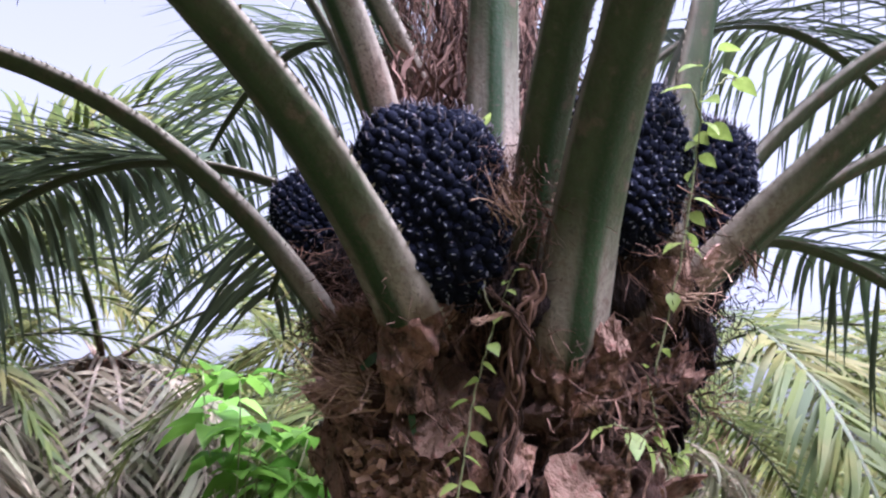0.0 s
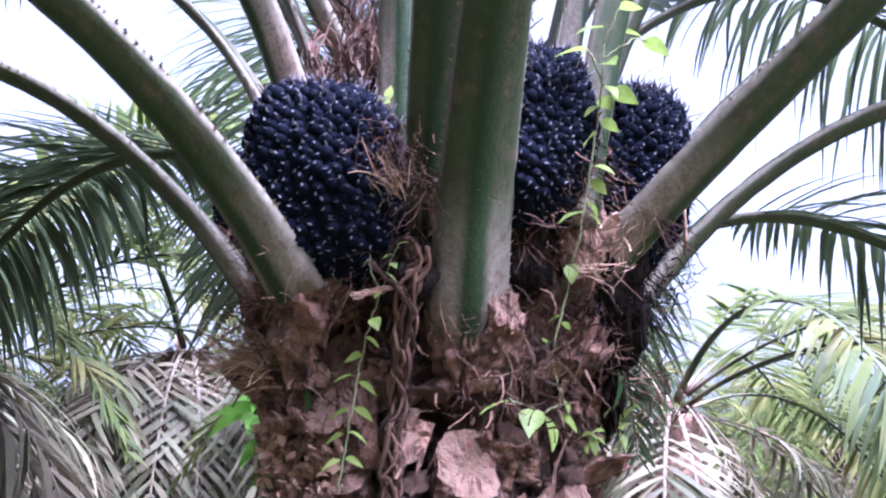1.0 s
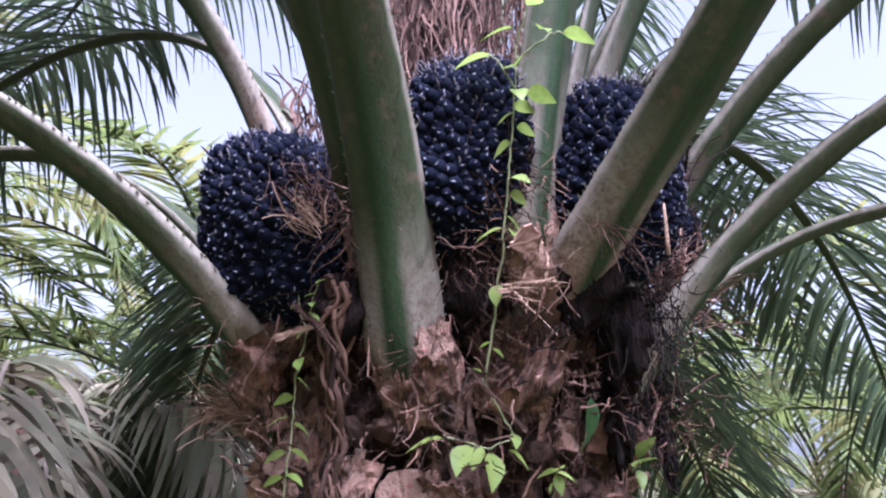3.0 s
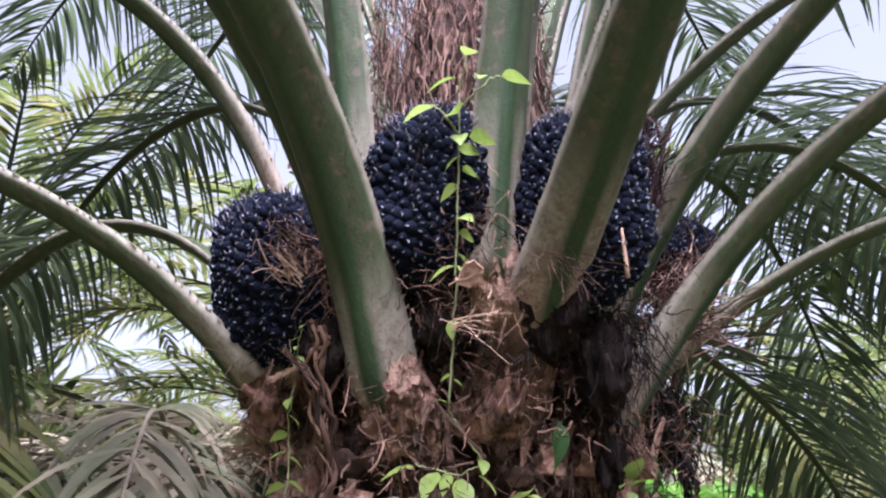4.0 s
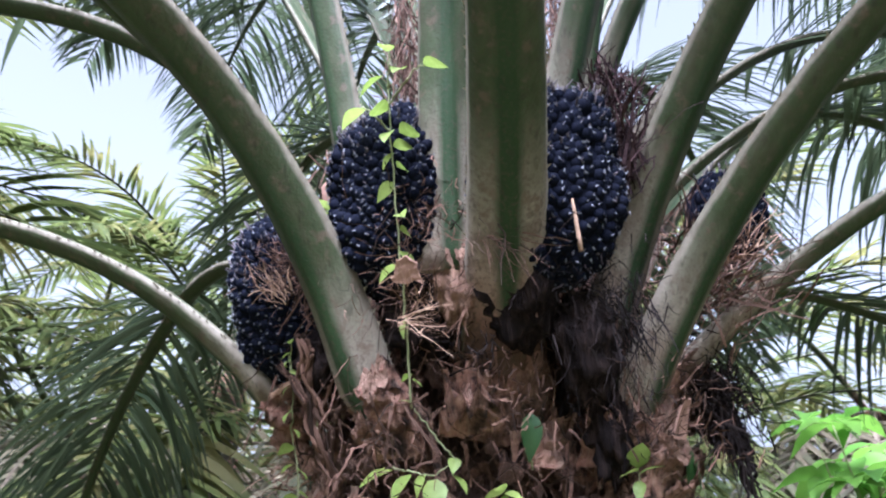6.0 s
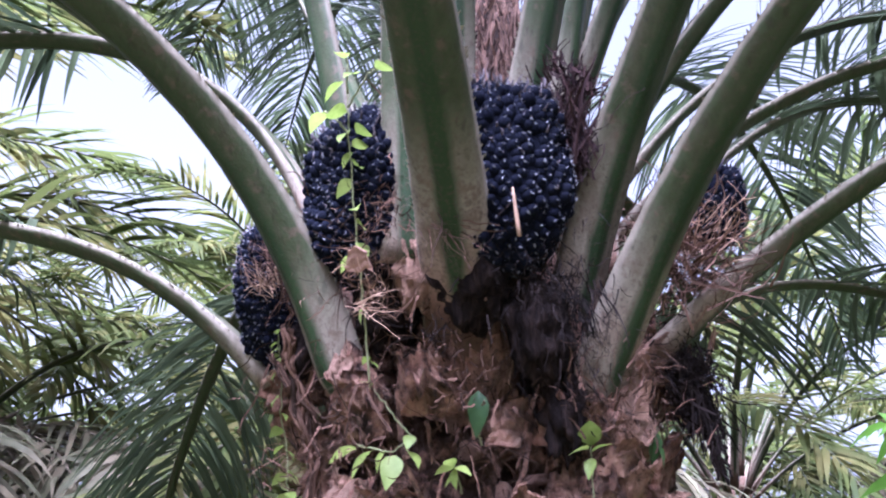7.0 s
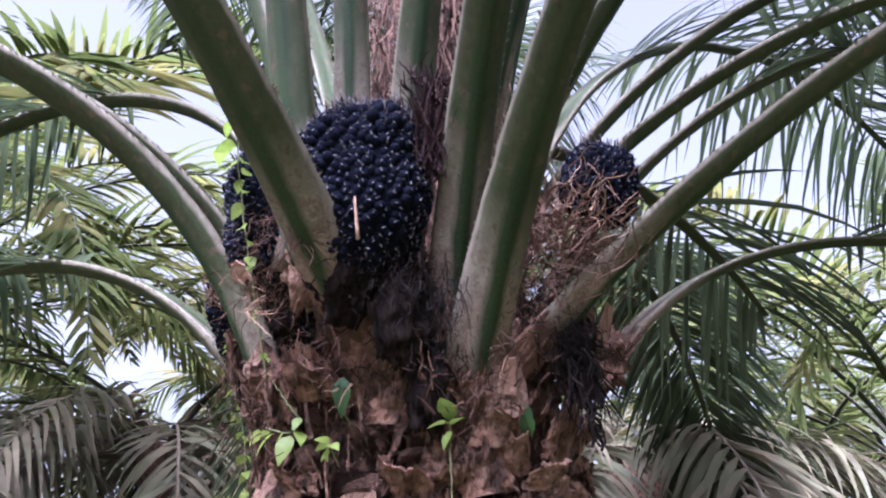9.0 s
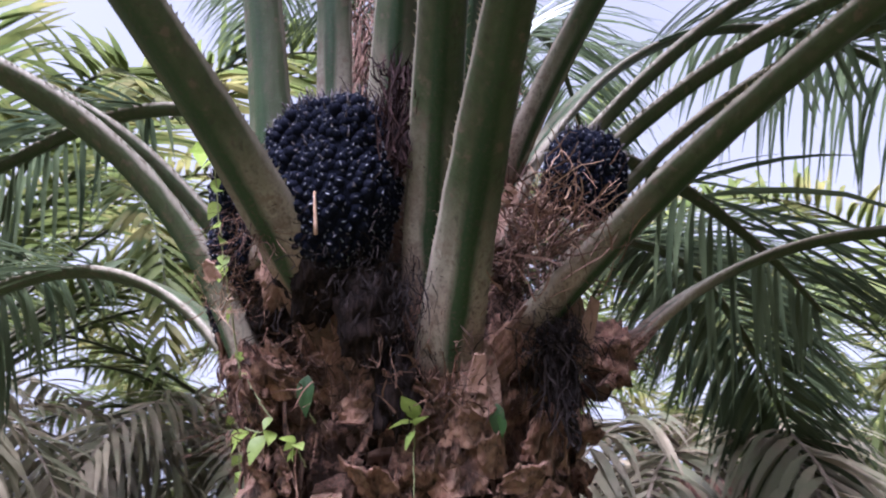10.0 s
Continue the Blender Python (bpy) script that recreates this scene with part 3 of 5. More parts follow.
def build_leaf_bases():
    r = np.random.default_rng(11)
    for i in range(150):
        z = 0.03 + i * 1.76 / 150
        az = 137.5 * i + r.uniform(-14, 14)
        size = (r.uniform(0.8, 1.5), r.uniform(0.55, 1.0), r.uniform(0.5, 1.0))
        tilt, turn = r.uniform(2, 26), r.uniform(-22, 22)
        if hollow(az, z + 0.06) < 0.03:
            stub(az, trunk_radius(z) - 0.03, z, tilt, BASES[i % 10], size, turn=turn)
    # torn flaps of old sheath between them
    for i in range(290):
        z, az = r.uniform(1.28, 1.93), r.uniform(185, 425)
        if hollow(az, z) > 0.035:
            continue
        a, rad, size = math.radians(az), trunk_radius(z) + r.uniform(-0.015, 0.035), r.uniform(0.010, 0.030)
        m = Matrix.Translation((AX + rad * math.cos(a), AY + rad * math.sin(a), z)) @ Euler(r.uniform(0, 6.3, 3)).to_matrix().to_4x4() @ Matrix.Diagonal((size * r.uniform(0.5, 1.0), size * r.uniform(0.7, 1.3), size * r.uniform(0.9, 1.9), 1))
        part("bark_lump", CLODS[i % 10], palm, m=m)
    for i in range(150):
        z, az = r.uniform(1.25, 1.93), r.uniform(0, 360)
        if hollow(az, z) > 0.03:
            continue
        a, rad = math.radians(az), trunk_radius(z) + r.uniform(0.0, 0.045)
        m = Matrix.Translation((AX + rad * math.cos(a), AY + rad * math.sin(a), z)) @ Matrix.Rotation(a + r.normal(0, 0.4), 4, "Z") @ Matrix.Rotation(r.normal(0.15, 0.3), 4, "Y") @ Matrix.Rotation(r.choice([0, 0, 3.14]) + r.normal(0, 0.3), 4, "X") @ Matrix.Diagonal((1, r.uniform(0.7, 1.5), r.uniform(0.8, 1.9), 1))
        part("sheath_flap", FLAPS[i % 8], palm, m=m)
    # the ones that stand out
    pink = leaf_base_mesh(31, 0.15, 0.036, 0.036, 0.035, True, 0.022, 0.06)
    stub(297, 0.365, 1.73, 8, pink, label="reddish brown leaf base with a cracked pink cut end")
    stub(254, 0.330, 1.60, 4, leaf_base_mesh(32, 0.15, 0.062, 0.045, 0.09, True, 0.008, 0.03), label="leaf base with a flat tan cut face")
    stub(290, 0.345, 1.43, 2, leaf_base_mesh(33, 0.18, 0.058, 0.045, 0.06, True, 0.008, 0.03), label="broad leaf base with a pale weathered cut face")
    stub(246, 0.380, 1.74, 14, leaf_base_mesh(34, 0.13, 0.034, 0.035, 0.05, True, 0.010, 0.05), label="short broken leaf base with a pinkish end")
    stub(318, 0.375, 1.77, 30, leaf_base_mesh(35, 0.12, 0.048, 0.026, 0.02, False, 0.006, 0.05), label="hollow curled brown leaf base")
    stub(17, 0.350, 1.66, 6, leaf_base_mesh(36, 0.14, 0.050, 0.030, 0.08, True, 0.010, 0.03), label="split leaf base with a pink torn edge")
    stub(47, 0.385, 1.80, 12, leaf_base_mesh(37, 0.14, 0.040, 0.030, 0.08, True, 0.010, 0.03), label="leaf base with a pale pink flake")


build_leaf_bases()

# name, base, azimuth, change, elevation, bend, bend2, half-widths, first leaflet
FRONDS = [
    ((-0.180, 1.761, 1.887), 184.7, 0.1, 56.9, 29.8, 7.6, 0.066, 0.041, 1.50),
    ((0.017, 1.585, 1.700), 235.5, 1.2, 61.2, 48.6, -4.8, 0.080, 0.045, 1.05),
    ((0.220, 1.561, 1.789), 285.1, -1.9, 75.6, 41.9, 4.9, 0.082, 0.056, 1.3),
    ((0.376, 1.724, 1.889), 331.4, -9.7, 43.2, 21.3, -13.0, 0.078, 0.054, 1.3),
    ((0.425, 1.953, 1.785), 11.1, -1.5, 58.1, 25.8, 8.1, 0.074, 0.046, 1.2),
    ((0.382, 2.077, 1.871), 59.7, -20.5, 42.1, 13.0, 12.5, 0.066, 0.040, 1.1),
    ((0.378, 1.914, 1.816), 2.0, 1.8, 66.6, 27.4, 2.5, 0.065, 0.048, 1.3),
    ((0.156, 2.251, 1.759), 123.7, -20.9, 54.6, 36.1, -0.7, 0.055, 0.034, 1.35),
    ((-0.233, 1.879, 2.330), 164.5, 4.3, 65.1, 39.7, -4.3, 0.042, 0.032, 1.0),
    ((-0.100, 1.578, 2.254), 219.2, 17.9, 70.9, 44.3, 4.1, 0.054, 0.044, 1.2),
    ((0.095, 1.600, 2.080), 276.0, 0.0, 84.0, 9.0, 4.0, 0.058, 0.048, 1.6),
    ((0.440, 1.585, 2.150), 332.2, 0.0, 79.0, 9.0, 4.0, 0.058, 0.046, 1.5),
    ((0.326, 2.074, 2.206), 135.0, -6.8, 60.6, 21.0, 0.9, 0.048, 0.036, 1.0),
    ((0.202, 2.168, 2.051), 98.2, -1.4, 58.0, 23.1, 1.3, 0.046, 0.036, 0.95),
    ((0.150, 1.552, 1.977), 282.1, -1.9, 75.6, 41.9, 4.9, 0.050, 0.042, 1.4),
    ((0.200, 1.945, 2.420), 129.5, -7.1, 37.2, 53.0, -4.8, 0.040, 0.032, 0.9),
    ((-0.150, 2.060, 2.230), 139.4, 2.6, 32.0, 13.0, 3.2, 0.044, 0.034, 0.9),
    ((0.400, 1.810, 2.150), 8.0, 0.0, 73.0, 12.0, 3.0, 0.055, 0.044, 1.5),
    ((-0.050, 1.960, 2.350), 190.0, 0.0, 80.0, 10.0, 5.0, 0.046, 0.038, 1.3),
    ((0.180, 2.060, 2.380), 60.0, 0.0, 82.0, 10.0, 5.0, 0.046, 0.038, 1.3),
    ((0.120, 1.900, 2.450), 240.0, 0.0, 86.0, 3.0, 4.0, 0.044, 0.038, 1.5),
    ((0.150, 2.120, 2.220), 86.0, 0.0, 60.0, 25.0, 0.0, 0.044, 0.036, 1.1),
    ((0.200, 2.130, 2.180), 79.0, 0.0, 52.0, 26.0, 0.0, 0.044, 0.036, 1.0),
    ((0.060, 2.100, 2.300), 99.0, 0.0, 76.0, 17.0, 0.0, 0.044, 0.036, 1.1),
    ((-0.080, 2.000, 2.250), 162.0, 0.0, 73.0, 19.0, 0.0, 0.044, 0.036, 1.1),
    ((-0.100, 1.930, 2.300), 176.0, 0.0, 75.0, 17.0, 0.0, 0.044, 0.036, 1.1),
    ((0.385, 1.700, 2.220), 345.0, 0.0, 82.0, 7.0, 2.0, 0.046, 0.040, 1.6),
    ((0.330, 1.960, 2.250), 22.0, 0.0, 81.0, 8.0, 2.0, 0.046, 0.040, 1.5),
    ((0.260, 2.080, 2.300), 42.0, 0.0, 58.0, 22.0, 1.0, 0.044, 0.036, 1.0),
    ((0.280, 2.000, 2.330), 24.0, 0.0, 70.0, 22.0, 1.0, 0.044, 0.036, 1.1),
    ((0.000, 1.740, 2.360), 201.0, 0.0, 62.5, 1.0, 1.0, 0.046, 0.038, 1.3),
]
START = {2: 0.08, 14: 0.26}
CUT_OFF = {0: 0.0, 1: 0.22, 6: 0.06, 7: 0.08}      # where a stalk comes out of the fibre
LENGTH = {15: 1.7}
DROOP = {16: 0.85, 0: 1.2, 1: 1.3, 5: 1.3, 7: 1.0, 12: 1.1, 13: 1.0, 15: 1.2, 21: 1.2, 22: 1.2, 23: 1.3, 6: 1.4, 4: 1.4}      # how strongly the leaflets hang
SPACING = {0: 0.021, 1: 0.022, 9: 0.022, 16: 0.0125, 5: 0.026, 7: 0.0225, 13: 0.027, 12: 0.027}      # metres between leaflets
TAN = {2: 0.14, 3: -0.01, 0: 0.22, 1: 0.24}             # how early a stalk turns from tan to olive
NEAR = (0, 5, 7, 8, 13, 16)                  # fronds whose leaflets hang in full view
SHEATH = [0.10, 0.30, 0.13, 0.06, 0.03, 0.07, 0.16, 0.34]       # how far the torn sheath reaches up the outer stalks
for i, (b, az, az1, el, k, k2, h0, h1, lf) in enumerate(FRONDS):
    frond(palm, "frond", b, az, az1, el, k, k2, LENGTH.get(i, 4.6), h0, h1, lf, seed=20 + i, droop=DROOP.get(i, 1.5), longest=0.68 if i == 8 else 0.8, sheath=SHEATH[i] if i < len(SHEATH) else -1, s0=START.get(i, -0.14), cut=CUT_OFF.get(i, -0.2), skip=TAN.get(i, 0.04) - SHEATH[i] if i < 8 else 0.22 if i == 11 else 0.0, single=300 if i in NEAR else 0, every=SPACING.get(i, 0.029), wide={7: 0.0112, 16: 0.0135}.get(i, 0.0115))


# ---- fruit bunches ----
def fruit_mesh():
    """A blunt black fruit with a short dry stigma on its end."""
    prof = [(0.0140, 0.0), (0.0142, 0.010), (0.0126, 0.0165), (0.0094, 0.0206), (0.0054, 0.0232), (0.0015, 0.0246)]
    m = 8
    v, f, slots = [], [], []
    for r, z in prof:
        for j in range(m):
            a = 2 * math.pi * j / m
            v.append((r * math.cos(a), r * math.sin(a), z))
    rows = len(prof)
    for k in range(rows - 1):
        for j in range(m):
            f.append((k * m + j, k * m + (j + 1) % m, (k + 1) * m + (j + 1) % m, (k + 1) * m + j))
            slots.append(0)
    base = (rows - 1) * m
    n = len(v)
    for dx, dy, dz in ((0.0056, 0, 0.0280), (-0.0004, 0.0012, 0.0262), (-0.0050, -0.0010, 0.0276)):
        v.append((dx, dy, dz))
    for j in range(m):
        f.append((base + j, base + (j + 1) % m, n + (j * 3) // m))
        slots.append(1)
    f.append((n, n + 1, n + 2))
    slots.append(1)
    return mesh("fruit", v, f, [FRUIT, TIP], None, True, slots)


FRUIT_MESH = fruit_mesh()


def bunch(centre, radii, az, tilt, label, seed, crest=0.5, fruits=300, spike=0.02):
    """A compact bunch: core, fruits set side by side all round, and dry spikelet points that stand out of it."""
    r = np.random.default_rng(seed)
    root = tagged(new("fruit_bunch"), label, "fruit bunch", "fruit bunches in the palm's crown")
    root.matrix_basis = Matrix.Translation(centre) @ Matrix.Rotation(radians(az), 4, "Z") @ Matrix.Rotation(radians(tilt), 4, "Y")
    R = np.array(radii)
    n, m = 14, 24
    v, f = [], []
    for k in range(n + 1):
        th = math.pi * k / n
        for j in range(m):
            ph = 2 * math.pi * j / m
            q = np.array([math.sin(th) * math.cos(ph), math.sin(th) * math.sin(ph), math.cos(th)])
            box = 1 + 0.65 * ((np.abs(q) ** 3).sum() ** (-1 / 3) - 1)
            v.append((R - 0.007) * q * box * 0.975 * (1 + 0.10 * noise.noise(tuple(q * 1.7 + seed))))
    for k in range(n):
        for j in range(m):
            f.append((k * m + j, (k + 1) * m + j, (k + 1) * m + (j + 1) % m, k * m + (j + 1) % m))
    part("core", mesh("core", v, f, FRUIT), root, "black core between the fruits")
    area = 4 * math.pi * ((R[0] * R[1]) ** 1.6 / 3 + (R[0] * R[2]) ** 1.6 / 3 + (R[1] * R[2]) ** 1.6 / 3) ** (1 / 1.6)
    total = int(area / 0.00026)
    spikes, rest = Soup(), Soup()
    fv = np.array([q.co for q in FRUIT_MESH.vertices])
    ff = [tuple(q.vertices) for q in FRUIT_MESH.polygons]
    fs = [q.material_index for q in FRUIT_MESH.polygons]
    picked = 0
    for i in range(total):
        z = 1 - 2 * (i + 0.5) / total
        ph = i * 2.399963 + r.normal(0, 0.05)
        q = np.array([math.sqrt(1 - z * z) * math.cos(ph), math.sqrt(1 - z * z) * math.sin(ph), z])
        box = 1 + 0.65 * ((np.abs(q) ** 3).sum() ** (-1 / 3) - 1)      # fuller than an egg
        pos = R * q * box * r.uniform(0.95, 1.0) * (1 + 0.10 * noise.noise(tuple(q * 1.7 + seed)))
        nrm = unit(q / R + np.array([0, 0, 0.34]) / R.mean() + r.normal(0, 0.10, 3) / R.mean())
        if q[0] < -0.55:
            continue
        rot = Vector(nrm).to_track_quat("Z", "Y").to_matrix().to_4x4() @ Matrix.Rotation(r.uniform(0, 6.3), 4, "Z")
        sc = r.uniform(0.86, 1.06)
        mm = Matrix.Translation(pos - nrm * 0.023) @ rot @ Matrix.Diagonal((sc, sc, sc * r.uniform(0.9, 1.15), 1))
        if picked < fruits and q[0] > -0.15 and (i % 3 or q[0] > 0.45):
            part("fruit", FRUIT_MESH, root, m=mm)
            picked += 1
        else:
            a = np.array(mm)
            w = fv @ a[:3, :3].T + a[:3, 3]
            k0 = rest.n
            rest.v.append(w)
            rest.f += [tuple(x + k0 for x in t) for t in ff]
            rest.s += fs
            rest.n += len(w)
        if r.random() < 0.10 + crest * max(0.0, q[2] + 0.05):
            a = pos - nrm * 0.002
            b = a + unit(nrm + np.array([0, 0, 0.5]) + r.normal(0, 0.25, 3)) * r.uniform(0.5, 1.3) * spike * (0.5 + 0.7 * max(0.0, q[2]))
            spikes.tube(np.array([a, (a + b) / 2 + r.normal(0, 0.0025, 3), b]), np.array([0.0024, 0.0020, 0.0008]), 4)
    if rest.n:
        tagged(part("fruit_mass", rest.mesh("fruit_mass", [FRUIT, TIP]), root), kind="stuff")
    tagged(part("dry_crest", spikes.mesh("dry_crest", BRISTLE), root, "pale dry spikelet points"), kind="stuff")
    return root


BUNCHES = [
    ((-0.030, 1.490, 2.090), (0.135, 0.152, 0.19), 255, 12, "large blue-black fruit bunch with pale tips, straw on its side", 1),
    ((0.335, 1.542, 2.190), (0.125, 0.122, 0.18), 305, 10, "tall blue-black fruit bunch beside a hanging vine", 2),
    ((0.540, 1.720, 2.180), (0.12, 0.140, 0.19), 340, 10, "large blue-black fruit bunch between two thick petioles", 3),
    ((0.490, 2.245, 2.235), (0.09, 0.088, 0.095), 40, 8, "smaller black fruit bunch above a mat of brown fibre", 4),
    ((-0.303, 1.860, 2.195), (0.085, 0.085, 0.110), 205, 8, "black fruit bunch half hidden behind a petiole", 5),
]
for c, R, az, ti, lab, sd in BUNCHES:
    bunch(c, R, az, ti, lab, sd)


# ---- fibres on the trunk ----
def fibres(name, count, zlo, zhi, mat, length, width, seed, spread=0.5, out=(0.0, 0.06), a0=0, a1=360, hang=0.6, parent=None, label=""):
    r = np.random.default_rng(seed)
    soup = Soup()
    for _ in range(count):
        z, a = r.uniform(zlo, zhi), math.radians(r.uniform(a0, a1))
        rad = max(0.2, trunk_radius(z)) + r.uniform(*out)
        if hollow(math.degrees(a), z) > 0.035 and r.random() < 0.75:
            continue
        p = np.array([AX + rad * math.cos(a), AY + rad * math.sin(a), z])
        tang = np.array([-math.sin(a), math.cos(a), 0])
        outw = np.array([math.cos(a), math.sin(a), 0])
        d = unit(tang * r.normal(0, spread) + outw * r.normal(0.15, 0.25) + np.array([0, 0, r.choice([-1, -1, 1]) * hang]))
        n = 5
        ln = length * r.uniform(0.4, 1.3) / n
        pts = [p]
        for j in range(n):
            d = unit(d + r.normal(0, 0.16, 3) + np.array([0, 0, -0.12]))
            pts.append(pts[-1] + d * ln)
        pts = np.array(pts)
        side = unit(np.cross(np.gradient(pts, axis=0), outw + r.normal(0, 0.4, 3)))
        soup.strip(pts, side, width * r.uniform(0.5, 1.4) * np.linspace(1, 0.3, n + 1))
    return tagged(part(name, soup.mesh(name, mat, False), parent or palm, label), kind="stuff")


fibres("fibre_mat", 1700, 1.25, 2.02, FIBRE, 0.08, 0.0011, 1, 0.9, (-0.01, 0.055), label="tangled dark brown leaf-sheath fibre")
fibres("torn_sheath", 300, 1.28, 1.94, BARK, 0.12, 0.008, 2, 0.28, (-0.015, 0.045), label="torn strips of brown leaf sheath", hang=1.2)
fibres("loose_straw", 60, 1.4, 2.04, STRAW, 0.07, 0.0009, 3, 0.8, (0.02, 0.07), label="pale straw-coloured loose fibres")
fibres("lower_fibre", 2500, 0.1, 1.25, FIBRE, 0.14, 0.003, 4, label="brown fibre between the lower leaf bases")
fibres("crown_fibre", 3600, 1.86, 2.12, FIBRE, 0.08, 0.0013, 5, 0.5, (0.0, 0.10), hang=0.3, label="dark fibre between the petioles")
fibres("heart_fibre", 4200, 2.1, 2.95, SHEATH_FIBRE, 0.12, 0.0026, 6, 0.08, (-0.01, 0.025), label="reddish brown sheath fibre round the heart", hang=1.6)


def clump(name, centre, way, count, length, spread, mat, label, seed, width=0.0012, radius=0.02, fall=0.0, root=None):
    """A tuft of loose strands that starts round one point and fans out along a direction."""
    r = np.random.default_rng(seed)
    soup = Soup()
    way = unit(way)
    for _ in range(count):
        q = np.array(centre) + r.normal(0, radius, 3)
        d = unit(way + r.normal(0, spread, 3))
        ln = length * r.uniform(0.35, 1.1) / 5
        pts = [q]
        for j in range(5):
            d = unit(d + r.normal(0, 0.24, 3) + np.array([0, 0, -fall]))
            pts.append(pts[-1] + d * ln)
        pts = np.array(pts)
        side = unit(np.cross(np.gradient(pts, axis=0), r.normal(size=3)))
        soup.strip(pts, side, width * r.uniform(0.5, 1.6) * np.linspace(1, 0.4, 6))
    return tagged(part(name, soup.mesh(name, mat, False), root or palm, label), kind="stuff")


clump("straw_tuft", (0.125, 1.395, 2.050), (-0.45, -0.35, 0.75), 40, 0.085, 0.16, STRAW, "frayed straw-coloured spathe against the bunch", 1, 0.0017, 0.012)
clump("straw_tuft", (0.110, 1.420, 2.110), (-0.2, -0.3, 0.2), 260, 0.06, 0.8, SHEATH_FIBRE, "brown frayed fibre beside the bunch", 2, 0.0009, 0.035)
clump("straw_tuft", (0.480, 1.500, 1.960), (0.35, -0.25, 0.35), 36, 0.05, 0.6, STRAW, "loose straw caught at a petiole's foot", 3, 0.0008, 0.022)
clump("straw_tuft", (0.430, 1.490, 1.930), (0.75, 0.55, -0.05), 26, 0.10, 0.10, STRAW, "flat straw lying across the petiole", 4, 0.0010, 0.008)
clump("fibre_fan", (-0.150, 1.590, 1.790), (-0.85, -0.45, 0.02), 150, 0.15, 0.22, STRAW, "reddish brown fibre fan sticking out of the trunk", 5, 0.0013, 0.02, 0.03)
clump("fibre_nest", (0.495, 2.150, 2.080), (0.3, 0.2, 0.3), 520, 0.15, 0.9, SHEATH_FIBRE, "nest of brown fibre under the small bunch", 6, 0.0016, 0.055)
clump("fibre_nest", (0.520, 2.180, 2.130), (0.3, 0.2, 0.5), 120, 0.12, 0.8, STRAW, "paler fibre on top of the nest", 7, 0.0014, 0.05)
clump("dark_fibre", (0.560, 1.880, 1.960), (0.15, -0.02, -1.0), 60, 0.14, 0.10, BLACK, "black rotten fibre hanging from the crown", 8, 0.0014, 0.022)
# below the bunch the strands' black is partly painted shade
clump("dark_fibre", (0.560, 1.760, 2.020), (0.1, -0.1, -1.0), 220, 0.05, 0.8, BLACK, "rotten fibre below a bunch, blackened for the shade there", 10, 0.0012, 0.055)
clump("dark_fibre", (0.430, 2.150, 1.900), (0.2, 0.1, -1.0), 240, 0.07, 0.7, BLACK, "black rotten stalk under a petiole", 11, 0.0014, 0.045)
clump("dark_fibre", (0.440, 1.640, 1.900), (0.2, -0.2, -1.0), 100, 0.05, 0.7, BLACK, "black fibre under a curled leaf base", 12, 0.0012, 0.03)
clump("dry_flower", (0.600, 1.850, 2.200), (0.02, 0.02, 1.0), 320, 0.19, 0.09, DRY_FLOWER, "dark purple-brown dried male flower spike", 13, 0.0022, 0.020)
clump("dry_flower", (0.606, 1.856, 2.370), (0.1, 0.0, 0.8), 160, 0.06, 0.8, DRY_FLOWER, "shaggy tip of the dried flower spike", 14, 0.0022, 0.022)
clump("dry_flower", (-0.030, 1.640, 2.350), (0.0, -0.1, 1.0), 150, 0.16, 0.22, SHEATH_FIBRE, "upright brown dried flower fingers above the bunch", 15, 0.004, 0.045)
clump("root_tangle", (0.330, 1.525, 1.800), (0.25, 0.1, -1.0), 14, 0.13, 0.25, FIBRE, "thin brown hanging rootlets", 16, 0.0013, 0.05)
clump("root_tangle", (0.100, 1.500, 1.950), (-0.2, -0.25, -1.0), 40, 0.15, 0.55, FIBRE, "twisted brown rootlets", 17, 0.0016, 0.05)


def lump(centre, radii, mat, label, seed, rough=0.35):
    """A rotten, shaggy mass lodged between the petioles' feet."""
    n, m = 22, 30
    v, f = [], []
    for k in range(n + 1):
        th = math.pi * k / n
        for j in range(m):
            ph = 2 * math.pi * j / m
            q = np.array([math.sin(th) * math.cos(ph), math.sin(th) * math.sin(ph), math.cos(th)])
            g = 1 + rough * noise.noise(tuple(q * 2.2 + seed)) + 0.5 * rough * noise.noise((q[0] * 7, q[1] * 7, q[2] * 3 + seed)) + 0.3 * rough * noise.noise((q[0] * 16, q[1] * 16, q[2] * 5 + seed))
            v.append(np.array(centre) + np.array(radii) * q * g)
    for k in range(n):
        for j in range(m):
            f.append((k * m + j, (k + 1) * m + j, (k + 1) * m + (j + 1) % m, k * m + (j + 1) % m))
    part("rotten_stalk", mesh("rotten_stalk", v, f, mat), palm, label)


# lumps and strands fill the hollows; their black is rot and painted shade
lump((0.525, 1.800, 1.900), (0.045, 0.062, 0.09), ROT_SHADE, "rotten flower stalk under a bunch, blackened for the hollow's shade", 1)
lump((0.495, 1.860, 1.770), (0.025, 0.040, 0.08), ROT_SHADE, "rotten stalk on the trunk, blackened for the hollow's shade", 2, 0.7)
lump((0.445, 2.185, 1.830), (0.030, 0.030, 0.07), ROT_SHADE, "black rotten stalk below a petiole", 3, 0.7)
clump("dark_fibre", (0.545, 1.800, 1.960), (0.15, -0.1, -1.0), 520, 0.06, 0.6, BLACK, "strands over the rotten flower stalk, blackened for the hollow's shade", 21, 0.0011, 0.042)
